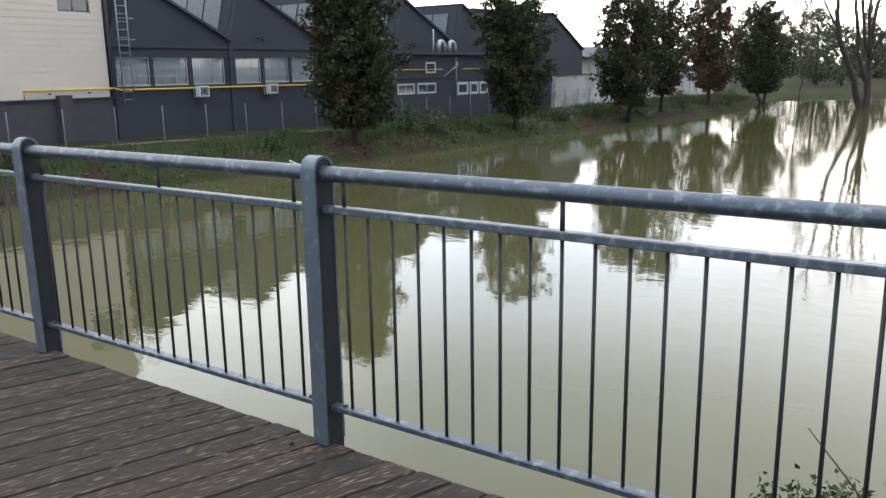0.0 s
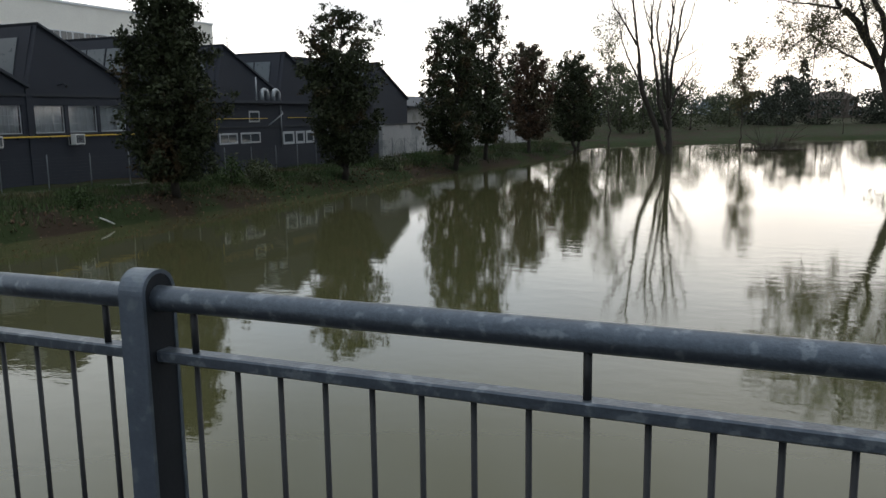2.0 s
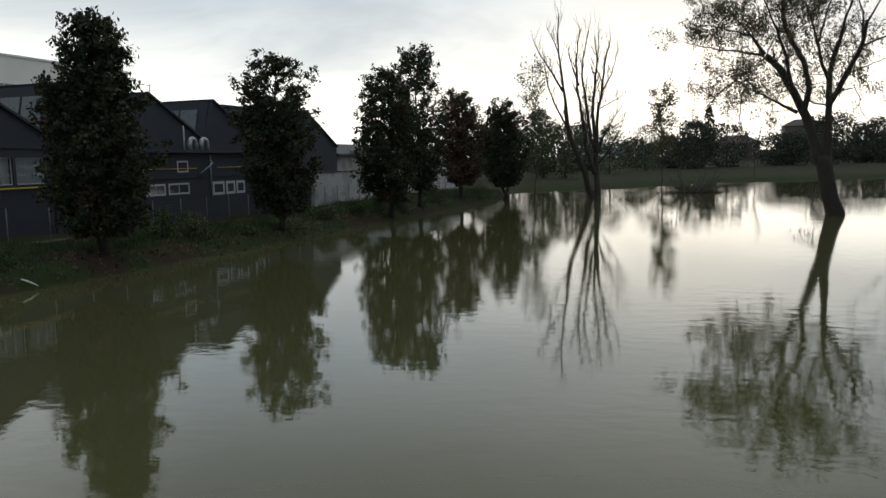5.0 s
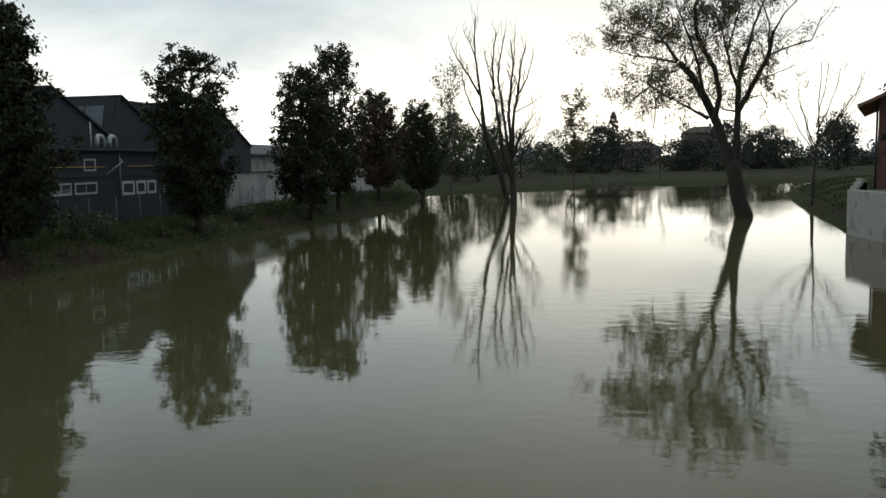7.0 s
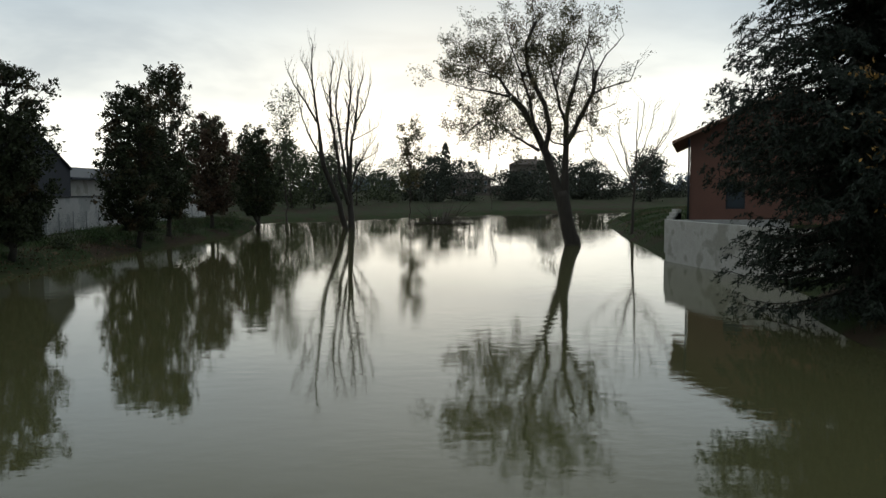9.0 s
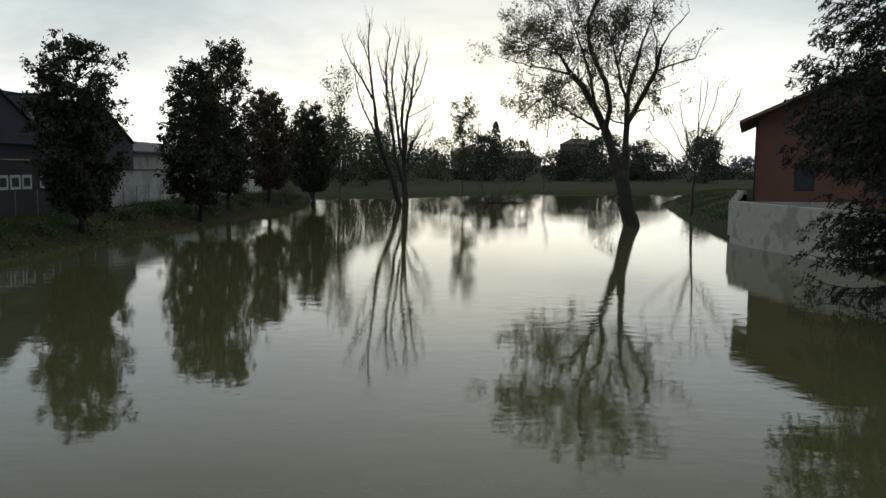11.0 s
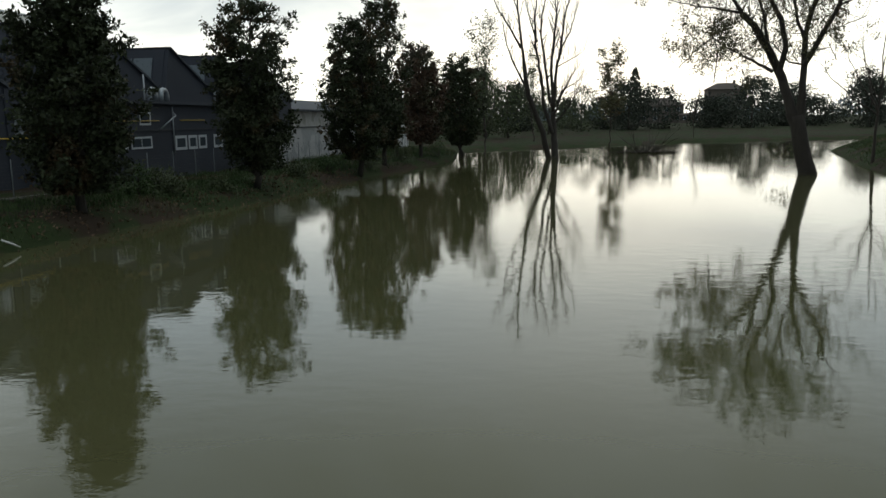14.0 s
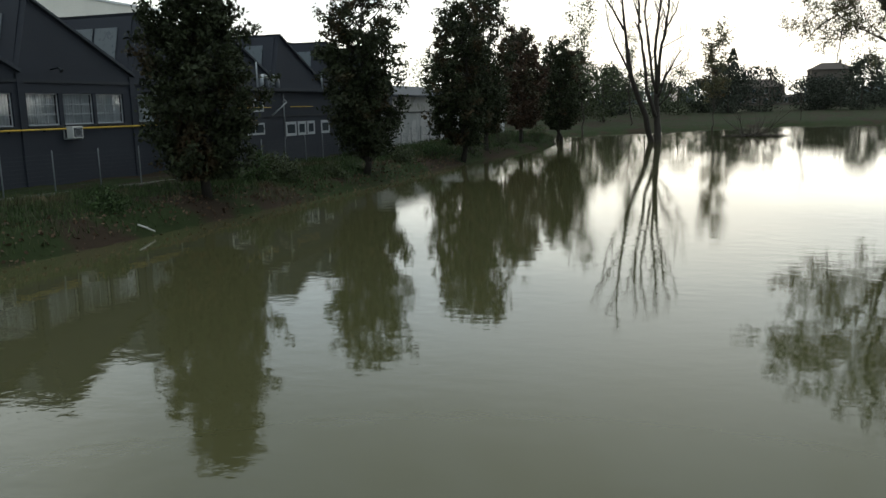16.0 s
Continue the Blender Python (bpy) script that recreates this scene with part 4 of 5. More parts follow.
# dead multi-stemmed tree standing in the water
def dead_tree(x, y, seed):
    rng = np.random.default_rng(seed)
    t = thing("dead_tree", "bare dead tree with many slender stems standing in the water", "tree", at=(x, y, WATER - 0.8))
    t.rotation_euler = (0, 0, radians(6))

    def stem(points, r):
        wood, tips = [], []
        points, r = [(px, py, pz * 0.94) for px, py, pz in points], r * 1.25
        if points[0][2] < 1:
            points = [(points[0][0] * 0.8, 0, 0)] + points
        path, rad = limb(points, r, max(0.02, r * 0.25) if r < 0.2 else r * 0.6, rng, 0.1, 4)
        wood.append(tube_data(path, rad, 8))
        n = len(path)
        if r < 0.28:
            for i in range(int(n * 0.3), n):
                for k in range(2):
                    out = Vector((rng.normal(), rng.normal(), 0)).normalized()
                    dr = (out * 0.55 + Vector((0, 0, 0.9 + rng.uniform(0, 0.8)))).normalized()
                    grow(path[i], dr, rng.uniform(0.5, 1.5), max(0.016, min(0.04, rad[i] * 0.4)), 1, rng, wood, tips, 0.4, 0.3, (1, 3), 0.6, 4)
        part("stem", make_mesh("stem", *merge(wood), M["bark"], True), t)

    stem([(-0.3, 0.0, 0.9), (-0.8, -0.4, 3.2), (-1.5, -0.7, 5.1), (-2.1, -1.1, 6.8), (-2.4, -1.4, 9.1)], 0.24)
    stem([(-2.4, 0.0, 9.1), (-2.7, -0.5, 11.8), (-3.0, -1.0, 14.9), (-2.9, -1.5, 17.7)], 0.12)
    stem([(-2.0, 0.0, 6.6), (-3.0, 0.0, 8.8), (-3.9, -0.1, 11.0), (-4.2, -0.1, 13.0)], 0.09)
    stem([(-2.7, 0.0, 10.8), (-3.6, -0.2, 12.6), (-4.5, -0.4, 14.0), (-5.1, -0.6, 15.4)], 0.09)
    stem([(-3.0, 0.0, 14.2), (-3.4, -0.1, 15.5), (-3.9, -0.3, 16.4)], 0.05)
    stem([(0.3, 0.0, 0.9), (0.2, 0.5, 3.1), (0.1, 0.9, 5.3)], 0.3)
    stem([(0.0, 0.0, 3.1), (-0.7, 0.0, 5.6), (-1.0, 0.0, 8.3), (-1.4, 0.0, 11.2), (-1.5, 0.1, 13.9), (-1.2, 0.1, 16.4)], 0.15)
    stem([(-1.3, 0.0, 11.3), (-1.9, 0.1, 13.2), (-2.2, 0.1, 14.4)], 0.06)
    stem([(0.1, 0.0, 5.3), (-0.3, -0.2, 6.4), (-0.6, -0.3, 9.1), (-1.0, -0.5, 12.0), (-0.9, -0.7, 13.4), (-0.4, -0.8, 16.1)], 0.13)
    stem([(0.1, 0.0, 5.1), (-0.1, -0.4, 8.8), (0.1, -0.7, 11.8), (0.3, -1.1, 13.0), (0.1, -1.5, 15.4)], 0.14)
    stem([(0.2, 0.0, 12.5), (0.4, -0.2, 14.4), (0.4, -0.4, 16.2)], 0.06)
    stem([(0.1, 0.0, 5.3), (0.3, -0.3, 8.8), (0.7, -0.6, 10.8), (0.9, -0.9, 13.0), (1.4, -1.1, 15.2)], 0.14)
    stem([(0.7, 0.0, 10.7), (1.5, 0.0, 12.2), (2.1, 0.0, 14.4)], 0.07)
    stem([(0.2, 0.0, 4.8), (0.9, 0.5, 6.8), (1.7, 1.0, 8.3), (2.4, 1.6, 9.3)], 0.08)
    stem([(0.4, 0.0, 5.8), (0.8, 0.2, 6.9), (1.7, 0.4, 7.5), (2.9, 0.5, 8.3)], 0.06)
    stem([(0.3, 0.0, 4.1), (1.0, -0.3, 4.9), (1.7, -0.7, 6.1), (2.4, -1.0, 7.6)], 0.06)
    stem([(0.4, 0.0, 9.1), (1.3, 0.5, 9.6), (2.7, 0.9, 10.5)], 0.05)


dead_tree(-8.75, 72.0, 5)


def willow(x, y, seed):
    rng = np.random.default_rng(seed)
    t = thing("willow_tree", "leaning half-bare willow with thin leaves standing in the water", "tree", at=(x, y, WATER - 0.8))
    t.rotation_euler = (0, 0, radians(-9))
    wood, leafy = [], []
    trunk, tr = limb([(0.1, 0, 0), (0.0, 0, 0.8), (-0.3, 0, 1.8), (-0.5, 0, 2.8), (-0.75, 0, 4.1)], 0.5, 0.42, rng, 0.04, 3)
    tr[3:6] = [0.52, 0.5, 0.46]
    wood.append(tube_data(trunk, tr, 14))
    wood.append(tube_data([(-0.55, 0, 3.4), (-0.55, 0, 4.4), (-0.5, 0, 5.2)], [0.3, 0.27, 0.24], 10, False))
    wood.append(tube_data([(-0.62, 0, 3.4), (-0.85, 0, 3.9), (-1.02, 0, 4.3)], [0.36, 0.36, 0.34], 10, False))

    def bough(points, r, dens):
        points = [(px, py, pz if pz < 8 else 8 + (pz - 8) * 0.88) for px, py, pz in points]
        path, rad = limb(points, r * 0.88, 0.5 * r if r > 0.15 else 0.02, rng, 0.1, 4)
        wood.append(tube_data(path, rad, 8, False))
        n = len(path)
        for i in range(int(n * (0.55 if r > 0.15 else 0.15)), n):
            for k in range(2 if dens > 0.3 else 1):
                side = Vector(rng.normal(size=3))
                side.y *= 0.9
                tips = []
                grow(path[i], side.normalized() * 0.7 + Vector((0, 0, 0.55)), rng.uniform(0.7, 1.5), max(0.012, rad[i] * 0.25), 2 if dens > 0.2 else 1, rng, wood, tips, 0.55, 0.12, (1, 3), 0.62, 4)
                leafy.extend((p, dens) for p, d in tips)

    bough([(-1.0, 0.0, 4.2), (-1.6, 0.4, 6.3), (-2.4, 0.7, 7.9), (-3.2, 1.1, 9.5), (-3.9, 1.4, 10.3)], 0.34, 0.15)
    bough([(-3.9, 0.0, 10.3), (-4.6, 0.5, 11.5), (-5.4, 0.9, 12.7), (-6.3, 1.4, 13.8)], 0.14, 0.8)
    bough([(-1.8, 0.0, 6.4), (-1.5, -0.2, 7.9), (-1.8, -0.5, 9.6), (-2.3, -0.7, 10.6), (-2.8, -0.9, 12.0), (-2.9, -1.2, 13.5), (-2.3, -1.4, 15.0)], 0.2, 0.55)
    bough([(-2.4, 0.0, 7.9), (-2.7, -0.3, 10.0), (-3.2, -0.6, 11.6), (-3.8, -1.0, 13.3), (-4.1, -1.3, 14.5)], 0.13, 0.8)
    bough([(-2.1, 0.0, 6.6), (-3.1, 0.3, 7.2), (-3.9, 0.7, 7.7), (-4.7, 1.0, 8.1)], 0.13, 0.35)
    bough([(-4.7, 0.0, 8.1), (-5.1, 0.2, 7.9), (-5.2, 0.5, 7.1), (-5.3, 0.7, 6.1)], 0.08, 0.6)
    bough([(-4.7, 0.0, 8.1), (-5.4, 0.2, 8.7), (-6.3, 0.4, 8.1), (-7.3, 0.5, 7.0)], 0.07, 1.0)
    bough([(-3.9, 0.0, 10.2), (-5.1, -0.2, 10.5), (-6.3, -0.4, 10.7), (-8.1, -0.6, 11.3)], 0.09, 1.0)
    bough([(-4.6, 0.0, 11.5), (-5.8, 0.1, 12.0), (-7.0, 0.2, 12.5), (-7.8, 0.3, 12.4)], 0.06, 1.0)
    bough([(-0.5, 0.0, 5.1), (-0.5, 0.1, 6.9), (-0.5, 0.2, 8.4), (-0.3, 0.2, 9.8), (0.0, 0.3, 10.8)], 0.24, 0.1)
    bough([(0.0, 0.0, 10.8), (0.3, 0.1, 12.3), (0.8, 0.2, 13.8), (0.9, 0.3, 15.2)], 0.11, 0.6)
    bough([(-0.5, 0.0, 6.9), (0.4, -0.4, 8.7), (1.1, -0.7, 10.3), (1.3, -1.1, 11.7)], 0.19, 0.12)
    bough([(1.3, 0.0, 11.7), (1.9, -0.1, 12.9), (2.9, -0.2, 14.2)], 0.07, 0.05)
    bough([(1.1, 0.0, 10.3), (1.9, -0.1, 10.7), (3.3, -0.2, 11.1), (3.8, -0.3, 12.5)], 0.08, 0.08)
    bough([(1.1, 0.0, 10.1), (1.1, 0.2, 12.5), (0.7, 0.5, 13.8), (1.3, 0.7, 15.2)], 0.07, 0.1)
    bough([(-0.5, 0.0, 8.3), (-0.9, 0.3, 9.5), (-1.1, 0.6, 10.8), (-0.8, 0.9, 12.3), (-0.5, 1.2, 13.8), (-0.9, 1.5, 15.3)], 0.13, 1.0)
    bough([(-1.1, 0.0, 10.5), (-1.4, 0.5, 12.0), (-1.8, 0.9, 13.5), (-1.6, 1.4, 15.0)], 0.08, 0.9)
    bough([(0.4, 0.0, 8.7), (1.4, 0.1, 9.1), (2.5, 0.1, 9.6)], 0.05, 0.7)
    bough([(-0.5, 0.0, 6.9), (-1.3, -0.1, 7.1), (-2.1, -0.1, 8.1), (-3.3, -0.2, 8.9)], 0.07, 0.5)
    bough([(-0.3, 0.0, 7.6), (0.8, -0.3, 7.8), (1.1, -0.5, 7.1)], 0.04, 0.6)
    part("trunk", make_mesh("trunk", *merge(wood), M["bark"], True), t)
    cen = []
    for p, dens in leafy:
        if rng.uniform() < 0.05 + dens * 0.6:
            for k in range(int(rng.integers(5, 12))):
                cen.append(np.array(p) + rng.normal(size=3) * 0.15 - np.array((0, 0, 0.22 * rng.uniform())))
    # low hanging sprigs on the leaning side
    for k in range(110):
        cen.append((-1.5 + rng.normal() * 0.45, rng.normal() * 0.3, 2.1 + rng.uniform(-0.5, 0.4)))
    sprigs = [tube_data([(-0.5, 0, 2.2), (-1.0, 0, 2.7), (-1.5 + rng.normal() * 0.5, rng.normal() * 0.3, 2.0 + rng.normal() * 0.3)], [0.03, 0.02, 0.006], 4, False) for k in range(14)]
    part("low_sprigs", make_mesh("low_sprigs", *merge(sprigs), M["twig"]), t)
    part("leaves", quads_mesh("leaves", leaf_quads(np.array(cen), 0.2, 0.062, rng, 0.5), M["leaf_willow"]), t)


willow(7.3, 49.8, 21)


def bare_tree(name, x, y, height, seed, label, leaf=None, dens=0.0, z=None, spread=0.5, radius=None, depth=3, leafsize=0.2):
    """Slim tree with fine twigs and a few leaves."""
    rng = np.random.default_rng(seed)
    t = thing(name, label, "tree", at=(x, y, (gz(x, y) if z is None else z) - 0.1))
    wood, tips = [], []
    r = radius or height * 0.011
    path, rad = limb([(0, 0, 0), (rng.normal() * 0.15, rng.normal() * 0.15, height * 0.5), (rng.normal() * 0.3, rng.normal() * 0.3, height)], r, 0.015, rng, 0.25, 7)
    wood.append(tube_data(path, rad, 6, False))
    n = len(path)
    for i in range(int(n * 0.3), n):
        for k in range(3):
            a = rng.uniform(0, 2 * math.pi)
            grow(path[i], (math.cos(a) * spread, math.sin(a) * spread, 0.75), height * rng.uniform(0.1, 0.2), max(0.014, rad[i] * 0.5), depth - 1, rng, wood, tips, 0.55, 0.15, (1, 3), 0.62, 3)
    part("trunk", make_mesh("trunk", *merge(wood), M["twig"]), t)
    if leaf:
        c = [np.array(p) + rng.normal(size=3) * height * 0.02 for p, d in tips for _ in range(5) if rng.uniform() < dens]
        part("leaves", quads_mesh("leaves", leaf_quads(np.array(c), leafsize, leafsize * 0.6, rng), M[leaf]), t)


def round_tree(name, x, y, height, width, seed, leaf, label, bare=1.2, clumps=150, per=20, size=0.35, z=None, group=""):
    """A far tree: trunk and a lumpy crown of leaf clumps."""
    rng = np.random.default_rng(seed)
    t = thing(name, label, "tree", group, at=(x, y, (gz(x, y) if z is None else z) - 0.1))
    part("trunk", make_mesh("trunk", *tube_data([(0, 0, 0), (0.05 * height * rng.normal() * 0.3, 0, height * 0.5), (0, 0, height * 0.9)], [height * 0.022, height * 0.015, 0.02], 6), M["twig"]), t)
    cen = crown_clumps(rng, clumps, (bare + height) / 2, width / 2, (height - bare) / 2, 0.1, 0.5)
    loc = np.repeat(cen, per, 0) + rng.normal(size=(clumps * per, 3)) * width * 0.055
    part("crown", quads_mesh("crown", leaf_quads(loc, size, size * 0.6, rng), M[leaf]), t)


bare_tree("birch_tree", -17.3, 88.7, 12.0, 31, "tall thin birch with sparse leaves at the water's edge", "leaf_green", 0.7, spread=0.4, leafsize=0.24)
bare_tree("birch_tree", -3.9, 94.5, 9.2, 32, "slender birch with thin foliage standing in shallow water", "leaf_willow", 0.95, z=WATER - 0.3, spread=0.6, leafsize=0.26)


def spreading_tree(x, y, seed):
    """Leafless young tree: straight bole, then long limbs opening like a vase."""
    rng = np.random.default_rng(seed)
    t = thing("bare_tree", "leafless young tree with long thin limbs on the grassy spit", "tree", at=(x, y, gz(x, y) - 0.1))
    wood, tips = [], []
    path, rad = limb([(0, 0, 0), (0.1, 0, 2.6), (0.2, 0, 4.4), (0.35, 0.1, 9.4)], 0.13, 0.02, rng, 0.12, 4)
    wood.append(tube_data(path, rad, 8, False))
    for k in range(11):
        a = k * 2.4 + rng.normal() * 0.2
        z0 = rng.uniform(2.8, 5.4)
        reach, top = rng.uniform(1.2, 3.4), rng.uniform(2.4, 4.4)
        c, q = math.cos(a), math.sin(a)
        lp, lr = limb([(0.15, 0, z0), (0.15 + c * reach * 0.45, q * reach * 0.45, z0 + top * 0.35), (0.15 + c * reach * 0.85, q * reach * 0.85, z0 + top * 0.75), (0.15 + c * reach, q * reach, z0 + top)], 0.05, 0.012, rng, 0.2, 3)
        wood.append(tube_data(lp, lr, 5, False))
        for i in range(3, len(lp)):
            grow(lp[i], (c * 0.4 + rng.normal() * 0.5, q * 0.4 + rng.normal() * 0.5, 0.9), rng.uniform(0.5, 1.1), 0.016, 1, rng, wood, tips, 0.5, 0.2, (1, 2), 0.6, 3)
    part("trunk", make_mesh("trunk", *merge(wood), M["twig"], True), t)


spreading_tree(12.7, 57.0, 33)
bare_tree("sapling", 7.4, 119.0, 6.5, 34, "leafless sapling on the far meadow edge", spread=0.3)
bare_tree("birch_tree", -13.4, 104, 9.5, 35, "slim tree with thin foliage on the far bank", "leaf_green", 0.6, spread=0.5)

# far bank trees and shrubs, at the pond's end
rng_f = np.random.default_rng(77)
for k, (x, y, h, w) in enumerate([(-15.5, 100, 7.0, 5.5), (-19, 104, 9.0, 5.0), (-24, 98, 8.5, 6.0), (-12, 118, 7.0, 7.0), (-22, 118, 10, 7), (-30, 110, 10, 8), (-8, 135, 7.5, 8.0), (-27, 84, 6.5, 5.0), (-33, 92, 9, 7), (-38, 104, 10, 8)]):
    round_tree("far_bank_tree", x * 1.18, y * 1.18, h * 1.1, w * 1.15, 100 + k, "leaf_green", "rounded green tree on the far bank", 0.6, 150, 20, 0.32, group="far bank trees")
for k in range(16):
    x = -50 + k * 6.4 + rng_f.normal() * 2
    y = 175 + rng_f.uniform(-15, 25)
    round_tree("hedgerow_tree", x, y, rng_f.uniform(6, 10), rng_f.uniform(8, 12), 200 + k, "far_leaf", "dark hedgerow tree across the meadow", 0.2, 130, 18, 0.55, group="hedgerow trees")
for k in range(9):
    x = 30 + k * 11 + rng_f.normal() * 2
    round_tree("hedgerow_tree", x, 232 + rng_f.uniform(-8, 8), rng_f.uniform(3.0, 5.0), rng_f.uniform(11, 14), 260 + k, "far_leaf", "low hedge bush at the meadow's edge", 0.1, 110, 16, 0.55, group="hedgerow trees")
round_tree("poplar_tree", 4.0, 298, 19, 4.5, 300, "far_leaf", "tall narrow poplar behind the farmhouse", 1.0, 160, 16, 0.7)
round_tree("garden_tree", 0.0, 285, 13, 11, 301, "far_leaf", "broad tree beside the farmhouse", 1.0, 160, 16, 0.7)
round_tree("garden_tree", 40, 262, 13, 14, 305, "far_leaf", "broad dark tree beside the tower house", 1.0, 160, 16, 0.7)
round_tree("meadow_tree", 46.5, 244, 11.0, 9.0, 302, "far_leaf", "round-crowned tree in the meadow", 2.6, 170, 18, 0.5)
round_tree("meadow_tree", 56, 214, 13.0, 11.5, 303, "far_leaf", "round-crowned tree in the meadow", 3.6, 190, 20, 0.5)

# woods along the horizon, their haze painted as pale blue leaf colour
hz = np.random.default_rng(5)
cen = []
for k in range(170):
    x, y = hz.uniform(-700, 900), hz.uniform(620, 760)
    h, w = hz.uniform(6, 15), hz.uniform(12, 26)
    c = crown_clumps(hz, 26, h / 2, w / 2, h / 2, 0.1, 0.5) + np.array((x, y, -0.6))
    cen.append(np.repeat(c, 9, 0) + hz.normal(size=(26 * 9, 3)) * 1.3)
tagged(part("far_woods", quads_mesh("far_woods", leaf_quads(np.concatenate(cen), 2.6, 1.9, hz), M["haze_leaf"])), "far woods along the horizon with haze painted into their pale blue colour", "woods", kind="stuff")


def far_house(name, x, y, w, d, wall_h, roof_h, label, hip=True):
    z0 = gz(x, y) - 0.2
    h = thing(name, label, "house", at=(x, y, z0))
    part("wall", make_mesh("wall", *box_data(-w / 2, w / 2, 0, d, 0, wall_h), M["far_wall"]), h)
    e = 0.7
    inset = w * 0.28 if hip else 0
    v = [(-w / 2 - e, -e, wall_h), (w / 2 + e, -e, wall_h), (w / 2 + e, d + e, wall_h), (-w / 2 - e, d + e, wall_h), (-w / 2 + inset, d / 2, wall_h + roof_h), (w / 2 - inset, d / 2, wall_h + roof_h)]
    part("roof", make_mesh("roof", v, [(0, 1, 5, 4), (1, 2, 5), (2, 3, 4, 5), (3, 0, 4), (3, 2, 1, 0)], M["far_roof"]), h)
    for i in range(max(2, int(w / 3.2))):
        wx = -w / 2 + (i + 0.5) * w / max(2, int(w / 3.2))
        for zz in np.arange(1.2, wall_h - 1.2, 2.9):
            wdw = part("window", make_mesh("window", *box_data(wx - 0.55, wx + 0.55, -0.06, 0, zz, zz + 1.4), M["white"]), h)
            part("pane", make_mesh("pane", *box_data(wx - 0.45, wx + 0.45, -0.09, -0.06, zz + 0.1, zz + 1.3), M["glass"]), wdw)
    ch = part("chimney", make_mesh("chimney", *box_data(w * 0.2, w * 0.2 + 0.8, d * 0.45, d * 0.45 + 0.8, wall_h, wall_h + roof_h + 0.9), M["far_wall"]), h)


far_house("farmhouse", 12.5, 291, 15, 10, 6.2, 2.6, "low farmhouse with a tiled hip roof across the meadow")
far_house("tower_house", 33, 285, 12, 11, 11.0, 2.2, "tall square house with a shallow hip roof across the meadow")
far_house("carport", 22.0, 288, 7, 6, 2.8, 0.8, "open lean-to beside the farmhouse", False)


def pylon(x, y, h):
    p = thing("pylon", "faint lattice power pylon on the horizon", "pylon", "power pylons", at=(x, y, -0.6))
    legs = []
    for sx in (-1, 1):
        for sy in (-1, 1):
            legs.append(tube_data([(sx * h * 0.1, sy * h * 0.1, 0), (sx * h * 0.03, sy * h * 0.03, h * 0.6), (sx * h * 0.02, sy * h * 0.02, h)], 0.16, 4))
    for i in range(9):
        z0, z1 = h * i / 9, h * (i + 1) / 9
        w0, w1 = h * max(0.022, 0.1 - 0.118 * i / 9), h * max(0.022, 0.1 - 0.118 * (i + 1) / 9)
        legs.append(tube_data([(-w0, -w0, z0), (w1, -w1, z1)], 0.09, 3))
        legs.append(tube_data([(w0, -w0, z0), (-w1, -w1, z1)], 0.09, 3))
    part("lattice", make_mesh("lattice", *merge(legs), M["pylon"]), p)
    for z, w in ((0.66, 0.2), (0.8, 0.24), (0.93, 0.17)):
        part("cross_arm", make_mesh("cross_arm", *merge([tube_data([(-w * h, 0, h * z), (0, 0, h * (z + 0.03)), (w * h, 0, h * z)], 0.12, 4), tube_data([(-w * h, 0, h * z), (w * h, 0, h * z)], 0.1, 4)]), M["pylon"]), p)


pylon(-1.8, 520, 31)
pylon(22, 640, 28)

# submerged shrub with drift twigs
def twig_shrub(name, x, y, z, size, seed, label, n=22, leaf=None, leaves=0, droop=0.0, flat=1.0, leafsize=0.08):
    rng = np.random.default_rng(seed)
    t = thing(name, label, "shrub", at=(x, y, z))
    wood, tips = [], []
    for k in range(n):
        a = rng.uniform(0, 2 * math.pi)
        grow((rng.normal() * 0.1 * size, rng.normal() * 0.1 * size, 0), (math.cos(a) * flat, math.sin(a) * flat, rng.uniform(0.5, 1.3)), size * rng.uniform(0.5, 0.9), 0.014 * size + 0.006, 1, rng, wood, tips, 0.5, 0.05 - droop, (2, 4), 0.6, 4)
    part("stems", make_mesh("stems", *merge(wood), M["twig"]), t)
    if leaf:
        c = [np.array(p) + rng.normal(size=3) * size * 0.09 for p, d in tips for _ in range(leaves)]
        part("leaves", quads_mesh("leaves", leaf_quads(np.array(c), leafsize, leafsize * 0.6, rng, 0.2), M[leaf]), t)


twig_shrub("drowned_shrub", -0.6, 81.6, WATER - 0.3, 3.2, 41, "bare drowned shrub sticking out of the water", 20, flat=1.2)
drift = thing("drift_twigs", "dark floating branches caught round the drowned shrub", "branches")
rng_d = np.random.default_rng(9)
for k in range(26):
    x, y = -0.3 + rng_d.normal() * 1.6, 81 + rng_d.normal() * 0.8
    a = rng_d.normal() * 0.5
    tube("twig", [(x - math.cos(a), y - math.sin(a), WATER + 0.03), (x, y, WATER + 0.1 + 0.1 * rng_d.uniform()), (x + math.cos(a), y + math.sin(a), WATER + 0.02)], [0.03, 0.04, 0.02], "bark", drift, 4)

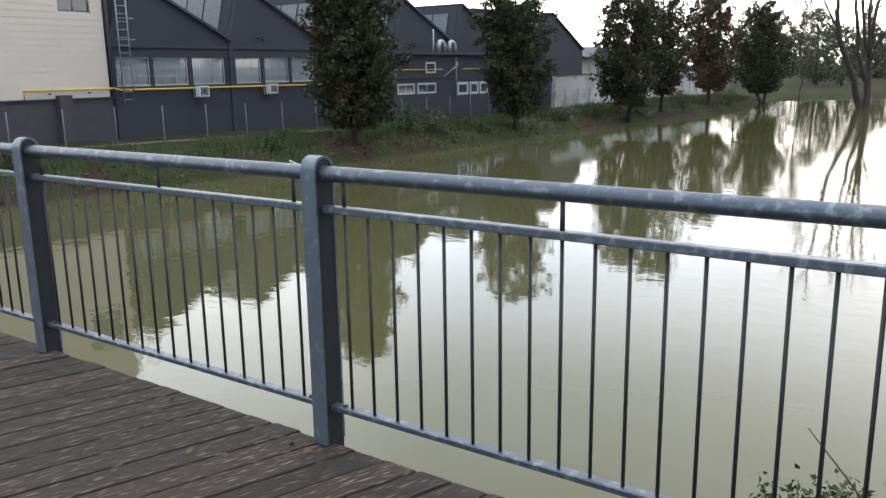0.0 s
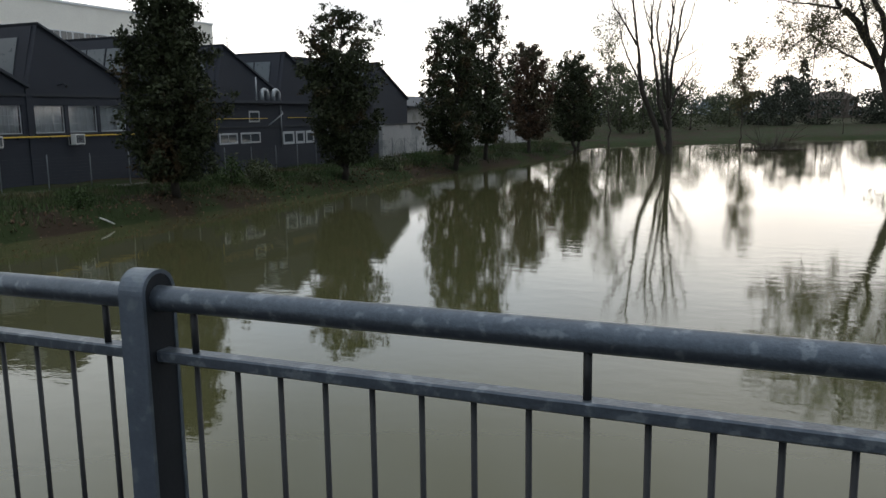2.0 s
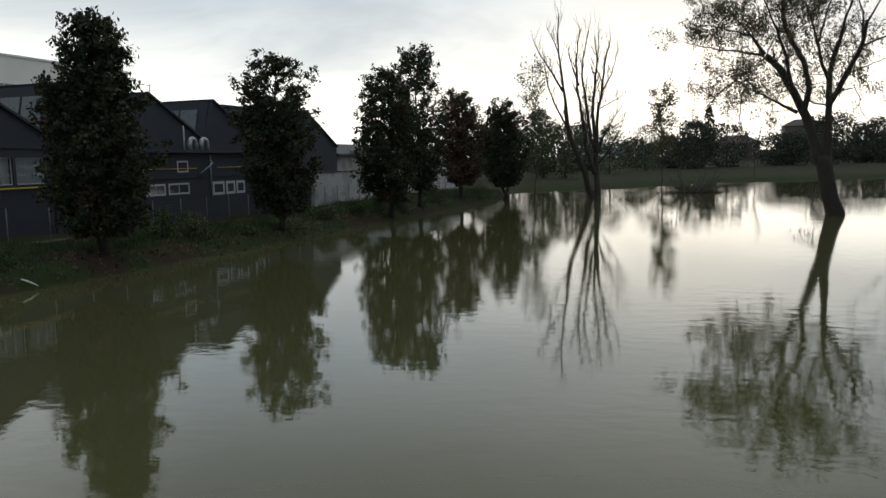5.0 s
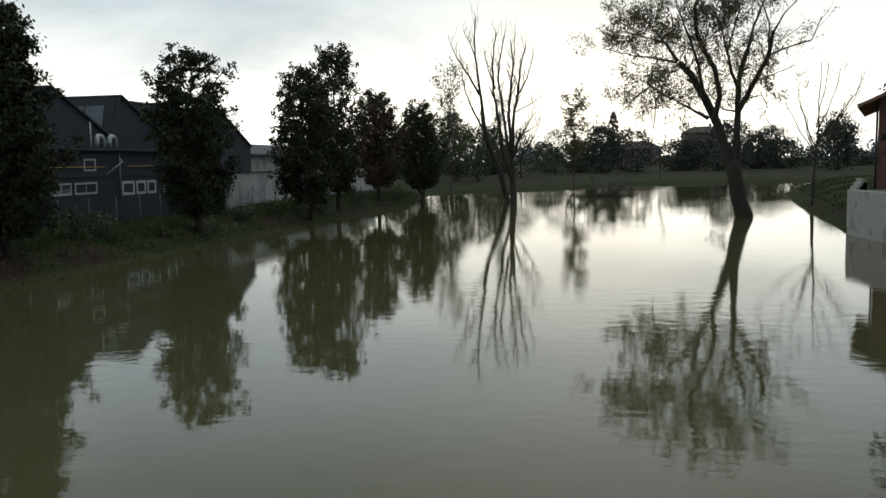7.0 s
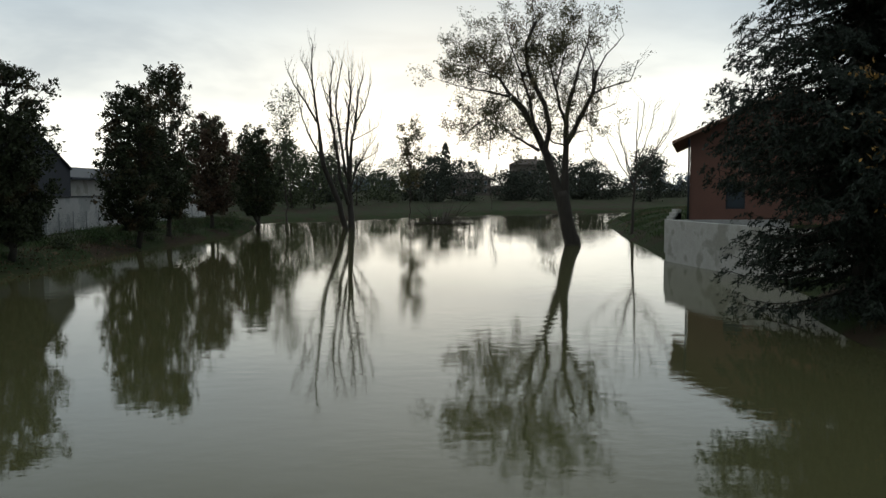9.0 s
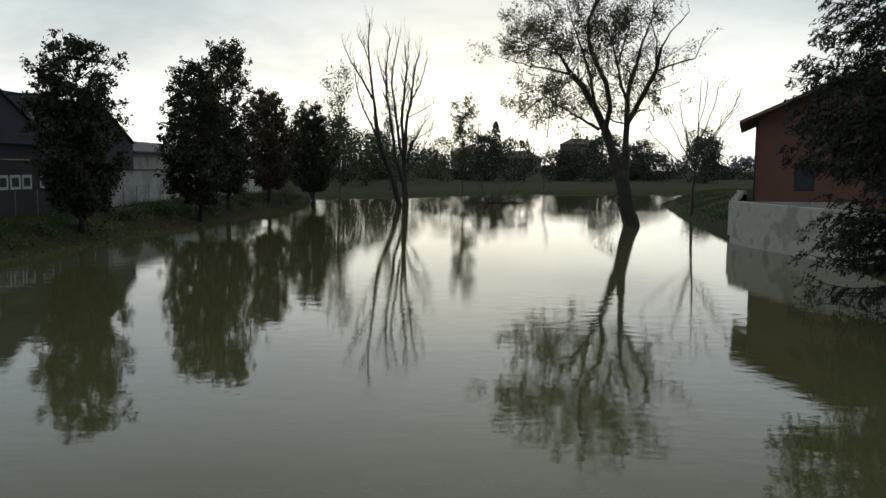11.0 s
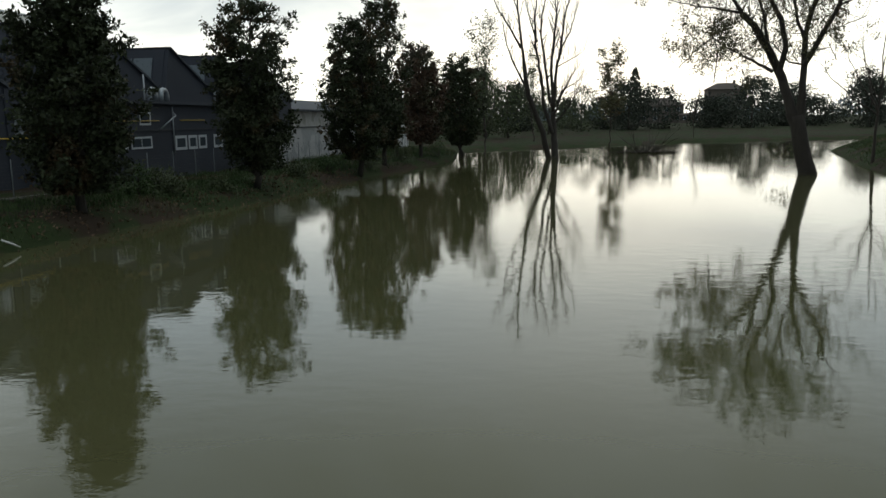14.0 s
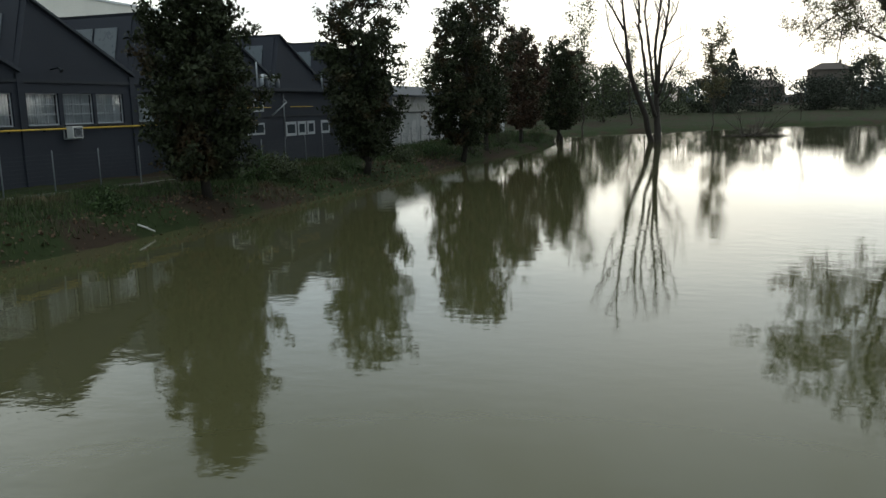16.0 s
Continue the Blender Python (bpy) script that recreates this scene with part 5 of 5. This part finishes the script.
# ---- right bank: retaining wall, house, spruce and shrubs ----
rwall = thing("retaining_wall", "stained grey concrete retaining wall rising from the water", "wall")
line = [(9.7, 38.3), (10.1, 35.5), (10.7, 32.5), (11.5, 29.0), (12.4, 25.0)]
pcs = []
for (ax, ay), (bx, by) in zip(line, line[1:]):
    d = Vector((bx - ax, by - ay, 0)).normalized()
    nn = Vector((-d.y, d.x, 0))
    q = [Vector((ax, ay, 0)), Vector((bx, by, 0)), Vector((bx, by, 0)) + nn * 0.35, Vector((ax, ay, 0)) + nn * 0.35]
    pcs.append(([(p.x, p.y, WATER - 0.8) for p in q] + [(p.x, p.y, -0.08) for p in q], [(3, 2, 1, 0), (4, 5, 6, 7), (0, 1, 5, 4), (1, 2, 6, 5), (2, 3, 7, 6), (3, 0, 4, 7)]))
part("wall", make_mesh("wall", *merge(pcs), M["concrete"]), rwall)
box("return_wall", (10.06, 15.5, 38.0, 38.3, WATER - 0.8, -0.08), "concrete", rwall)

house = thing("bank_house", "faded red house with a tiled gable roof on the bank", "house", at=(11.35, 40.0, 0))
house.rotation_euler = (0, 0, radians(-18))
HX0, HX1, HY0, HY1, HZ0, EAVE = 0.0, 9.0, 0.0, 9.0, -0.8, 3.95
ridge = (HX0 + HX1) / 2
rise = (ridge - HX0) * 0.45
gw = wall_with_holes(0, HX0, HX1, HZ0, EAVE, [(1.7, 2.6, 0.4, 1.7)], 0.3)
gw = ([(p[1], HY0 - p[0], p[2]) for p in gw[0]], [f[::-1] for f in gw[1]])
part("gable_wall", make_mesh("gable_wall", *gw, M["pink"]), house)
part("gable", make_mesh("gable", *prism_data([(HX0, EAVE), (HX1, EAVE), (ridge, EAVE + rise)], "y", HY0, HY0 + 0.3), M["pink"]), house)
box("side_wall", (HX0, HX0 + 0.3, HY0 + 0.3, HY1, HZ0, EAVE), "pink", house)
box("core", (HX0 + 0.5, HX1, HY0 + 0.6, HY1, HZ0, EAVE - 0.05), "beam", house)
for z in (0.4,):
    wdw = box("window", (1.7, 2.6, HY0 + 0.1, HY0 + 0.16, z, z + (1.3 if z < 1 else 0.9)), "dark_trim", house)
    box("pane", (1.78, 2.52, HY0 + 0.08, HY0 + 0.1, z + 0.08, z + (1.22 if z < 1 else 0.82)), "glass", wdw)
e = 0.85
for side in (-1, 1):
    x_e = ridge + side * ((ridge - HX0) + e)
    z_e = EAVE - e * 0.45
    part("roof", make_mesh("roof", *prism_data([(ridge, EAVE + rise), (x_e, z_e), (x_e, z_e + 0.14), (ridge, EAVE + rise + 0.16)], "y", HY0 - 0.8, HY1 + 0.8), M["tile"]), house)
tube("downpipe", [(HX0 - 0.06, HY0 - 0.06, HZ0), (HX0 - 0.06, HY0 - 0.06, EAVE - 0.1)], 0.05, "dark_trim", house)
steps = thing("garden_steps", "grey concrete steps beside the house corner", "steps")
for i in range(4):
    box("step", (10.5 + i * 0.12, 11.05, 40.3, 41.3, gz(10.9, 41) - 0.4, 0.0 + i * 0.17 - 0.15), "concrete", steps)


def spruce(x, y, z, height, seed):
    rng = np.random.default_rng(seed)
    t = thing("spruce_tree", "tall dark spruce with drooping boughs on the bank", "tree", at=(x, y, z))
    wood = [tube_data([(0, 0, -0.2), (0.05, 0, height * 0.5), (0, 0, height)], [0.24, 0.14, 0.02], 9)]
    cen, dirs = [], []
    for k in range(680):
        f = rng.uniform(0.05, 0.98) ** 1.2
        if f < 0.2 and rng.uniform() < 0.5:
            continue
        zz = height * f
        a = rng.uniform(0, 2 * math.pi)
        ln = (1 - f) ** 0.85 * height * 0.345 * rng.uniform(0.72, 1.08) * (0.6 if f < 0.16 else 0.74 if f < 0.24 else 0.9 if f < 0.32 else 1.0) + 0.25
        pts = []
        for i in range(7):
            u = i / 6
            pts.append(Vector((math.cos(a) * ln * u, math.sin(a) * ln * u, zz - ln * 0.42 * u + ln * 0.28 * u ** 3)))
        wood.append(tube_data(pts, [0.045 * (1 - 0.85 * i / 6) for i in range(7)], 4, False))
        for i in range(1, 7):
            for s in range(5):
                p = pts[i] + (pts[i - 1] - pts[i]) * rng.uniform()
                side = Vector((-math.sin(a), math.cos(a), 0)) * rng.choice((-1, 1))
                out = Vector((math.cos(a), math.sin(a), 0))
                tw = (side * rng.uniform(0.3, 1) + out * rng.uniform(0.2, 0.9) + Vector((0, 0, -rng.uniform(0.2, 1.0)))).normalized()
                tl = rng.uniform(0.25, 0.6) * (0.5 + 0.5 * min(1, ln / 2))
                for q in range(7):
                    cen.append(p + tw * tl * q / 6)
                    dirs.append(tw)
    part("trunk", make_mesh("trunk", *merge(wood), M["bark"], True), t)
    c, d = np.array(cen), np.array(dirs)
    c, d = np.repeat(c, 2, 0), np.repeat(d, 2, 0)
    part("needles", quads_mesh("needles", leaf_quads(c + rng.normal(size=c.shape) * 0.03, 0.16, 0.042, rng, 0.3, d * 1.8), M["needle"]), t)


spruce(9.5, 20.2, gz(9.5, 20.2), 16.0, 51)


def leafy_shrub(name, x, y, w, h, seed, leaf, label, clumps=120, per=30, size=0.1):
    rng = np.random.default_rng(seed)
    t = thing(name, label, "shrub", "bank shrubs", at=(x, y, gz(x, y) - 0.1))
    cen = crown_clumps(rng, clumps, h * 0.52, w / 2, h * 0.5, 0.0, 0.6)
    wood = [tube_data([(0, 0, 0), (c[0] * 0.4, c[1] * 0.4, c[2] * 0.6), c], [0.03, 0.02, 0.005], 4, False) for c in cen[::4]]
    part("stems", make_mesh("stems", *merge(wood), M["twig"]), t)
    loc = np.repeat(cen, per, 0) + rng.normal(size=(clumps * per, 3)) * 0.13 * max(1, w / 2.5)
    loc[:, 2] = np.maximum(loc[:, 2], 0.0)
    part("leaves", quads_mesh("leaves", leaf_quads(loc, size, size * 0.6, rng, 0.1), M[leaf]), t)


for k, (x, y, w, h) in enumerate([(11.8, 20.5, 5.0, 7.5), (11.6, 17.5, 4.6, 6.5), (13.5, 23.5, 5.0, 7.0), (10.6, 15.0, 3.6, 4.8), (10.0, 18.2, 3.0, 3.6), (11.0, 12.2, 3.6, 5.0)]):
    leafy_shrub("bank_shrub", x, y, w, h, 60 + k, "needle", "dark leafy shrub on the bank under the spruce", 260, 56, 0.1)
row_tree("yellow_tree", 9.3, 16.8, 7.5, 4.4, 70, "leaf_yellow", "sparse tree with fading yellow leaves beside the spruce", 2.8, (0.6, 1, 1, 0.9, 0.7, 0.3), 14, 3, 0.16, 0.3)
for k, (x, y, w, h) in enumerate([(-21.0, 27.6, 1.5, 1.2), (-20.4, 29.0, 1.2, 0.8), (-22.2, 31.2, 1.3, 0.9), (-20.9, 19.2, 0.9, 0.5), (-20.0, 32.2, 1.0, 0.5), (-19.8, 40.5, 1.4, 0.7), (-19.5, 44.2, 1.6, 0.8), (-18.9, 50.5, 2.2, 1.1), (-18.7, 57.5, 2.4, 1.2), (-17.6, 66.0, 2.6, 1.2), (-22.4, 10.5, 1.4, 0.8)]):
    leafy_shrub("bank_weeds", x, y, w, h, 90 + k, "leaf_green" if k % 3 else "grass", "low leafy weeds on the muddy bank", 46, 26, 0.11)
rsh = thing("rail_shrub", "small leafy shrub with a bare twig growing beside the footbridge", "shrub", at=(2.0, 1.0, WATER - 0.85))
rr = np.random.default_rng(95)
tops = [Vector((-0.30 + rr.normal() * 0.11, rr.normal() * 0.1, 2.58 + rr.normal() * 0.04)) for _ in range(60)]
part("stems", make_mesh("stems", *merge([tube_data([(rr.normal() * 0.05, rr.normal() * 0.05, 0), p * 0.6 + Vector((0, 0, 0.1)), p], [0.012, 0.008, 0.003], 4, False) for p in tops]), M["twig"]), rsh)
part("bare_twig", make_mesh("bare_twig", *tube_data([(-0.05, 0, 2.3), (-0.16, 0, 2.66), (-0.3, 0.01, 2.82), (-0.44, 0.02, 2.97)], [0.006, 0.005, 0.004, 0.002], 5), M["twig"]), rsh)
part("leaves", quads_mesh("leaves", leaf_quads(np.repeat(np.array([tuple(p) for p in tops]), 34, 0) + rr.normal(size=(60 * 34, 3)) * 0.035, 0.034, 0.019, rr), M["leaf_green"]), rsh)

# pale stick on the muddy shore
stick = thing("stick", "pale bleached branch lying on the muddy shore", "branch")
tube("branch", [(-19.72, 18.92, WATER + 0.36), (-19.56, 19.08, WATER + 0.25), (-19.4, 19.24, WATER + 0.12)], [0.026, 0.03, 0.024], "stick", stick, 6)

# grass blades and fallen leaves on the banks
rg = np.random.default_rng(8)


def blades(n, x0, x1, y0, y1, h, w):
    px, py = rg.uniform(x0, x1, n), rg.uniform(y0, y1, n)
    s = pond_distance(px, py)
    patch = np.sin(px * 1.1 + 2 * np.sin(py * 0.37)) + np.sin(py * 0.83 + px * 0.4)
    ok = (s > 0.15) & ((s > 1.0) | (rg.uniform(size=n) < 0.22)) & (patch + rg.normal(size=n) * 0.7 > -0.5)
    px, py = px[ok], py[ok]
    pz = ground_height(px, py)
    m = len(px)
    hh = h * rg.uniform(0.4, 1.4, m)
    a = rg.uniform(0, 2 * math.pi, m)
    lx, ly = rg.normal(size=m) * 0.35 * hh, rg.normal(size=m) * 0.35 * hh
    b = np.stack([px, py, pz - 0.02], 1)
    sx = np.stack([np.cos(a) * w, np.sin(a) * w, np.zeros(m)], 1)
    tip = b + np.stack([lx, ly, hh], 1)
    return np.stack([b - sx, b + sx, tip + sx * 0.25, tip - sx * 0.25], 1)


gq = np.concatenate([blades(42000, -24.5, -18.5, 5, 40, 0.2, 0.014), blades(22000, -24.5, -16.5, 40, 85, 0.26, 0.022), blades(44000, 9.5, 22, 38, 82, 0.16, 0.022), blades(6000, 8, 14, 5, 25, 0.3, 0.015)])
tagged(part("grass", quads_mesh("grass", gq, M["grass"])), "rough green grass on the pond banks", "grass", kind="stuff")
n = 2600
lx, ly = rg.uniform(-21.5, -18.4, n), rg.uniform(8, 48, n)
sd = pond_distance(lx, ly)
keep = (sd > -0.1) & (sd < 2.2)
lz = np.maximum(ground_height(lx, ly), WATER) + 0.03
tagged(part("leaf_litter", quads_mesh("leaf_litter", leaf_quads(np.stack([lx, ly, lz], 1)[keep], 0.14, 0.09, rg), M["litter"])), "brown fallen leaves scattered on the muddy shore", "leaves", kind="stuff")

# dry leaves on the deck
rl = np.random.default_rng(3)
for k, (x, y) in enumerate([(-0.12, -0.03), (-0.06, -0.07), (-0.16, -0.06), (-0.02, -0.05), (-0.45, -0.33), (-0.5, -0.02), (-0.75, 0.0), (-0.95, -0.04)]):
    lf = part("fallen_leaf", quads_mesh("fallen_leaf", leaf_quads(np.array([(0, 0, 0.012)]), 0.06, 0.034, rl) * np.array((1, 1, 0.4)), M["litter"]))
    lf.location = (x, y, -0.02)
    tagged(lf, "curled dry brown leaf lying on the deck", "leaf", "leaves on the deck")

# ---- deck planks ----
SKEW = math.tan(radians(19))
PW = 0.138
PH = PW / 2 / math.cos(radians(19))
pv, pf = [], []
for sx in (-1, 1):
    for y, z in ((-3.3, 0), (0.045, 0)):
        pv.append((sx * PH + y * SKEW, y, -0.036))
        pv.append((sx * PH + y * SKEW, y, -0.006))
        pv.append((sx * (PH - 0.004) + y * SKEW, y, 0.0))
# indices: left near 0-2, left far 3-5, right near 6-8, right far 9-11
pf = [(2, 8, 11, 5), (0, 1, 4, 3), (1, 2, 5, 4), (6, 9, 10, 7), (7, 10, 11, 8), (0, 6, 7, 1), (1, 7, 8, 2), (3, 4, 10, 9), (4, 5, 11, 10), (0, 3, 9, 6)]
turn = Matrix.Rotation(radians(19), 3, "Z")
pv = [tuple(turn @ Vector(p)) for p in pv]
plank = make_mesh("plank", pv, pf, M["plank"])
rp = np.random.default_rng(4)
for k in range(-114, 66):
    pl = part("plank", plank, deck)
    jit = rp.uniform(-0.008, 0.006)
    pl.location = (k * (PW / math.cos(radians(19)) + 0.009) + jit * SKEW, jit, -0.02 + rp.uniform(-0.004, 0.003))
    pl.rotation_euler = (0, rp.normal() * 0.006, radians(-19))
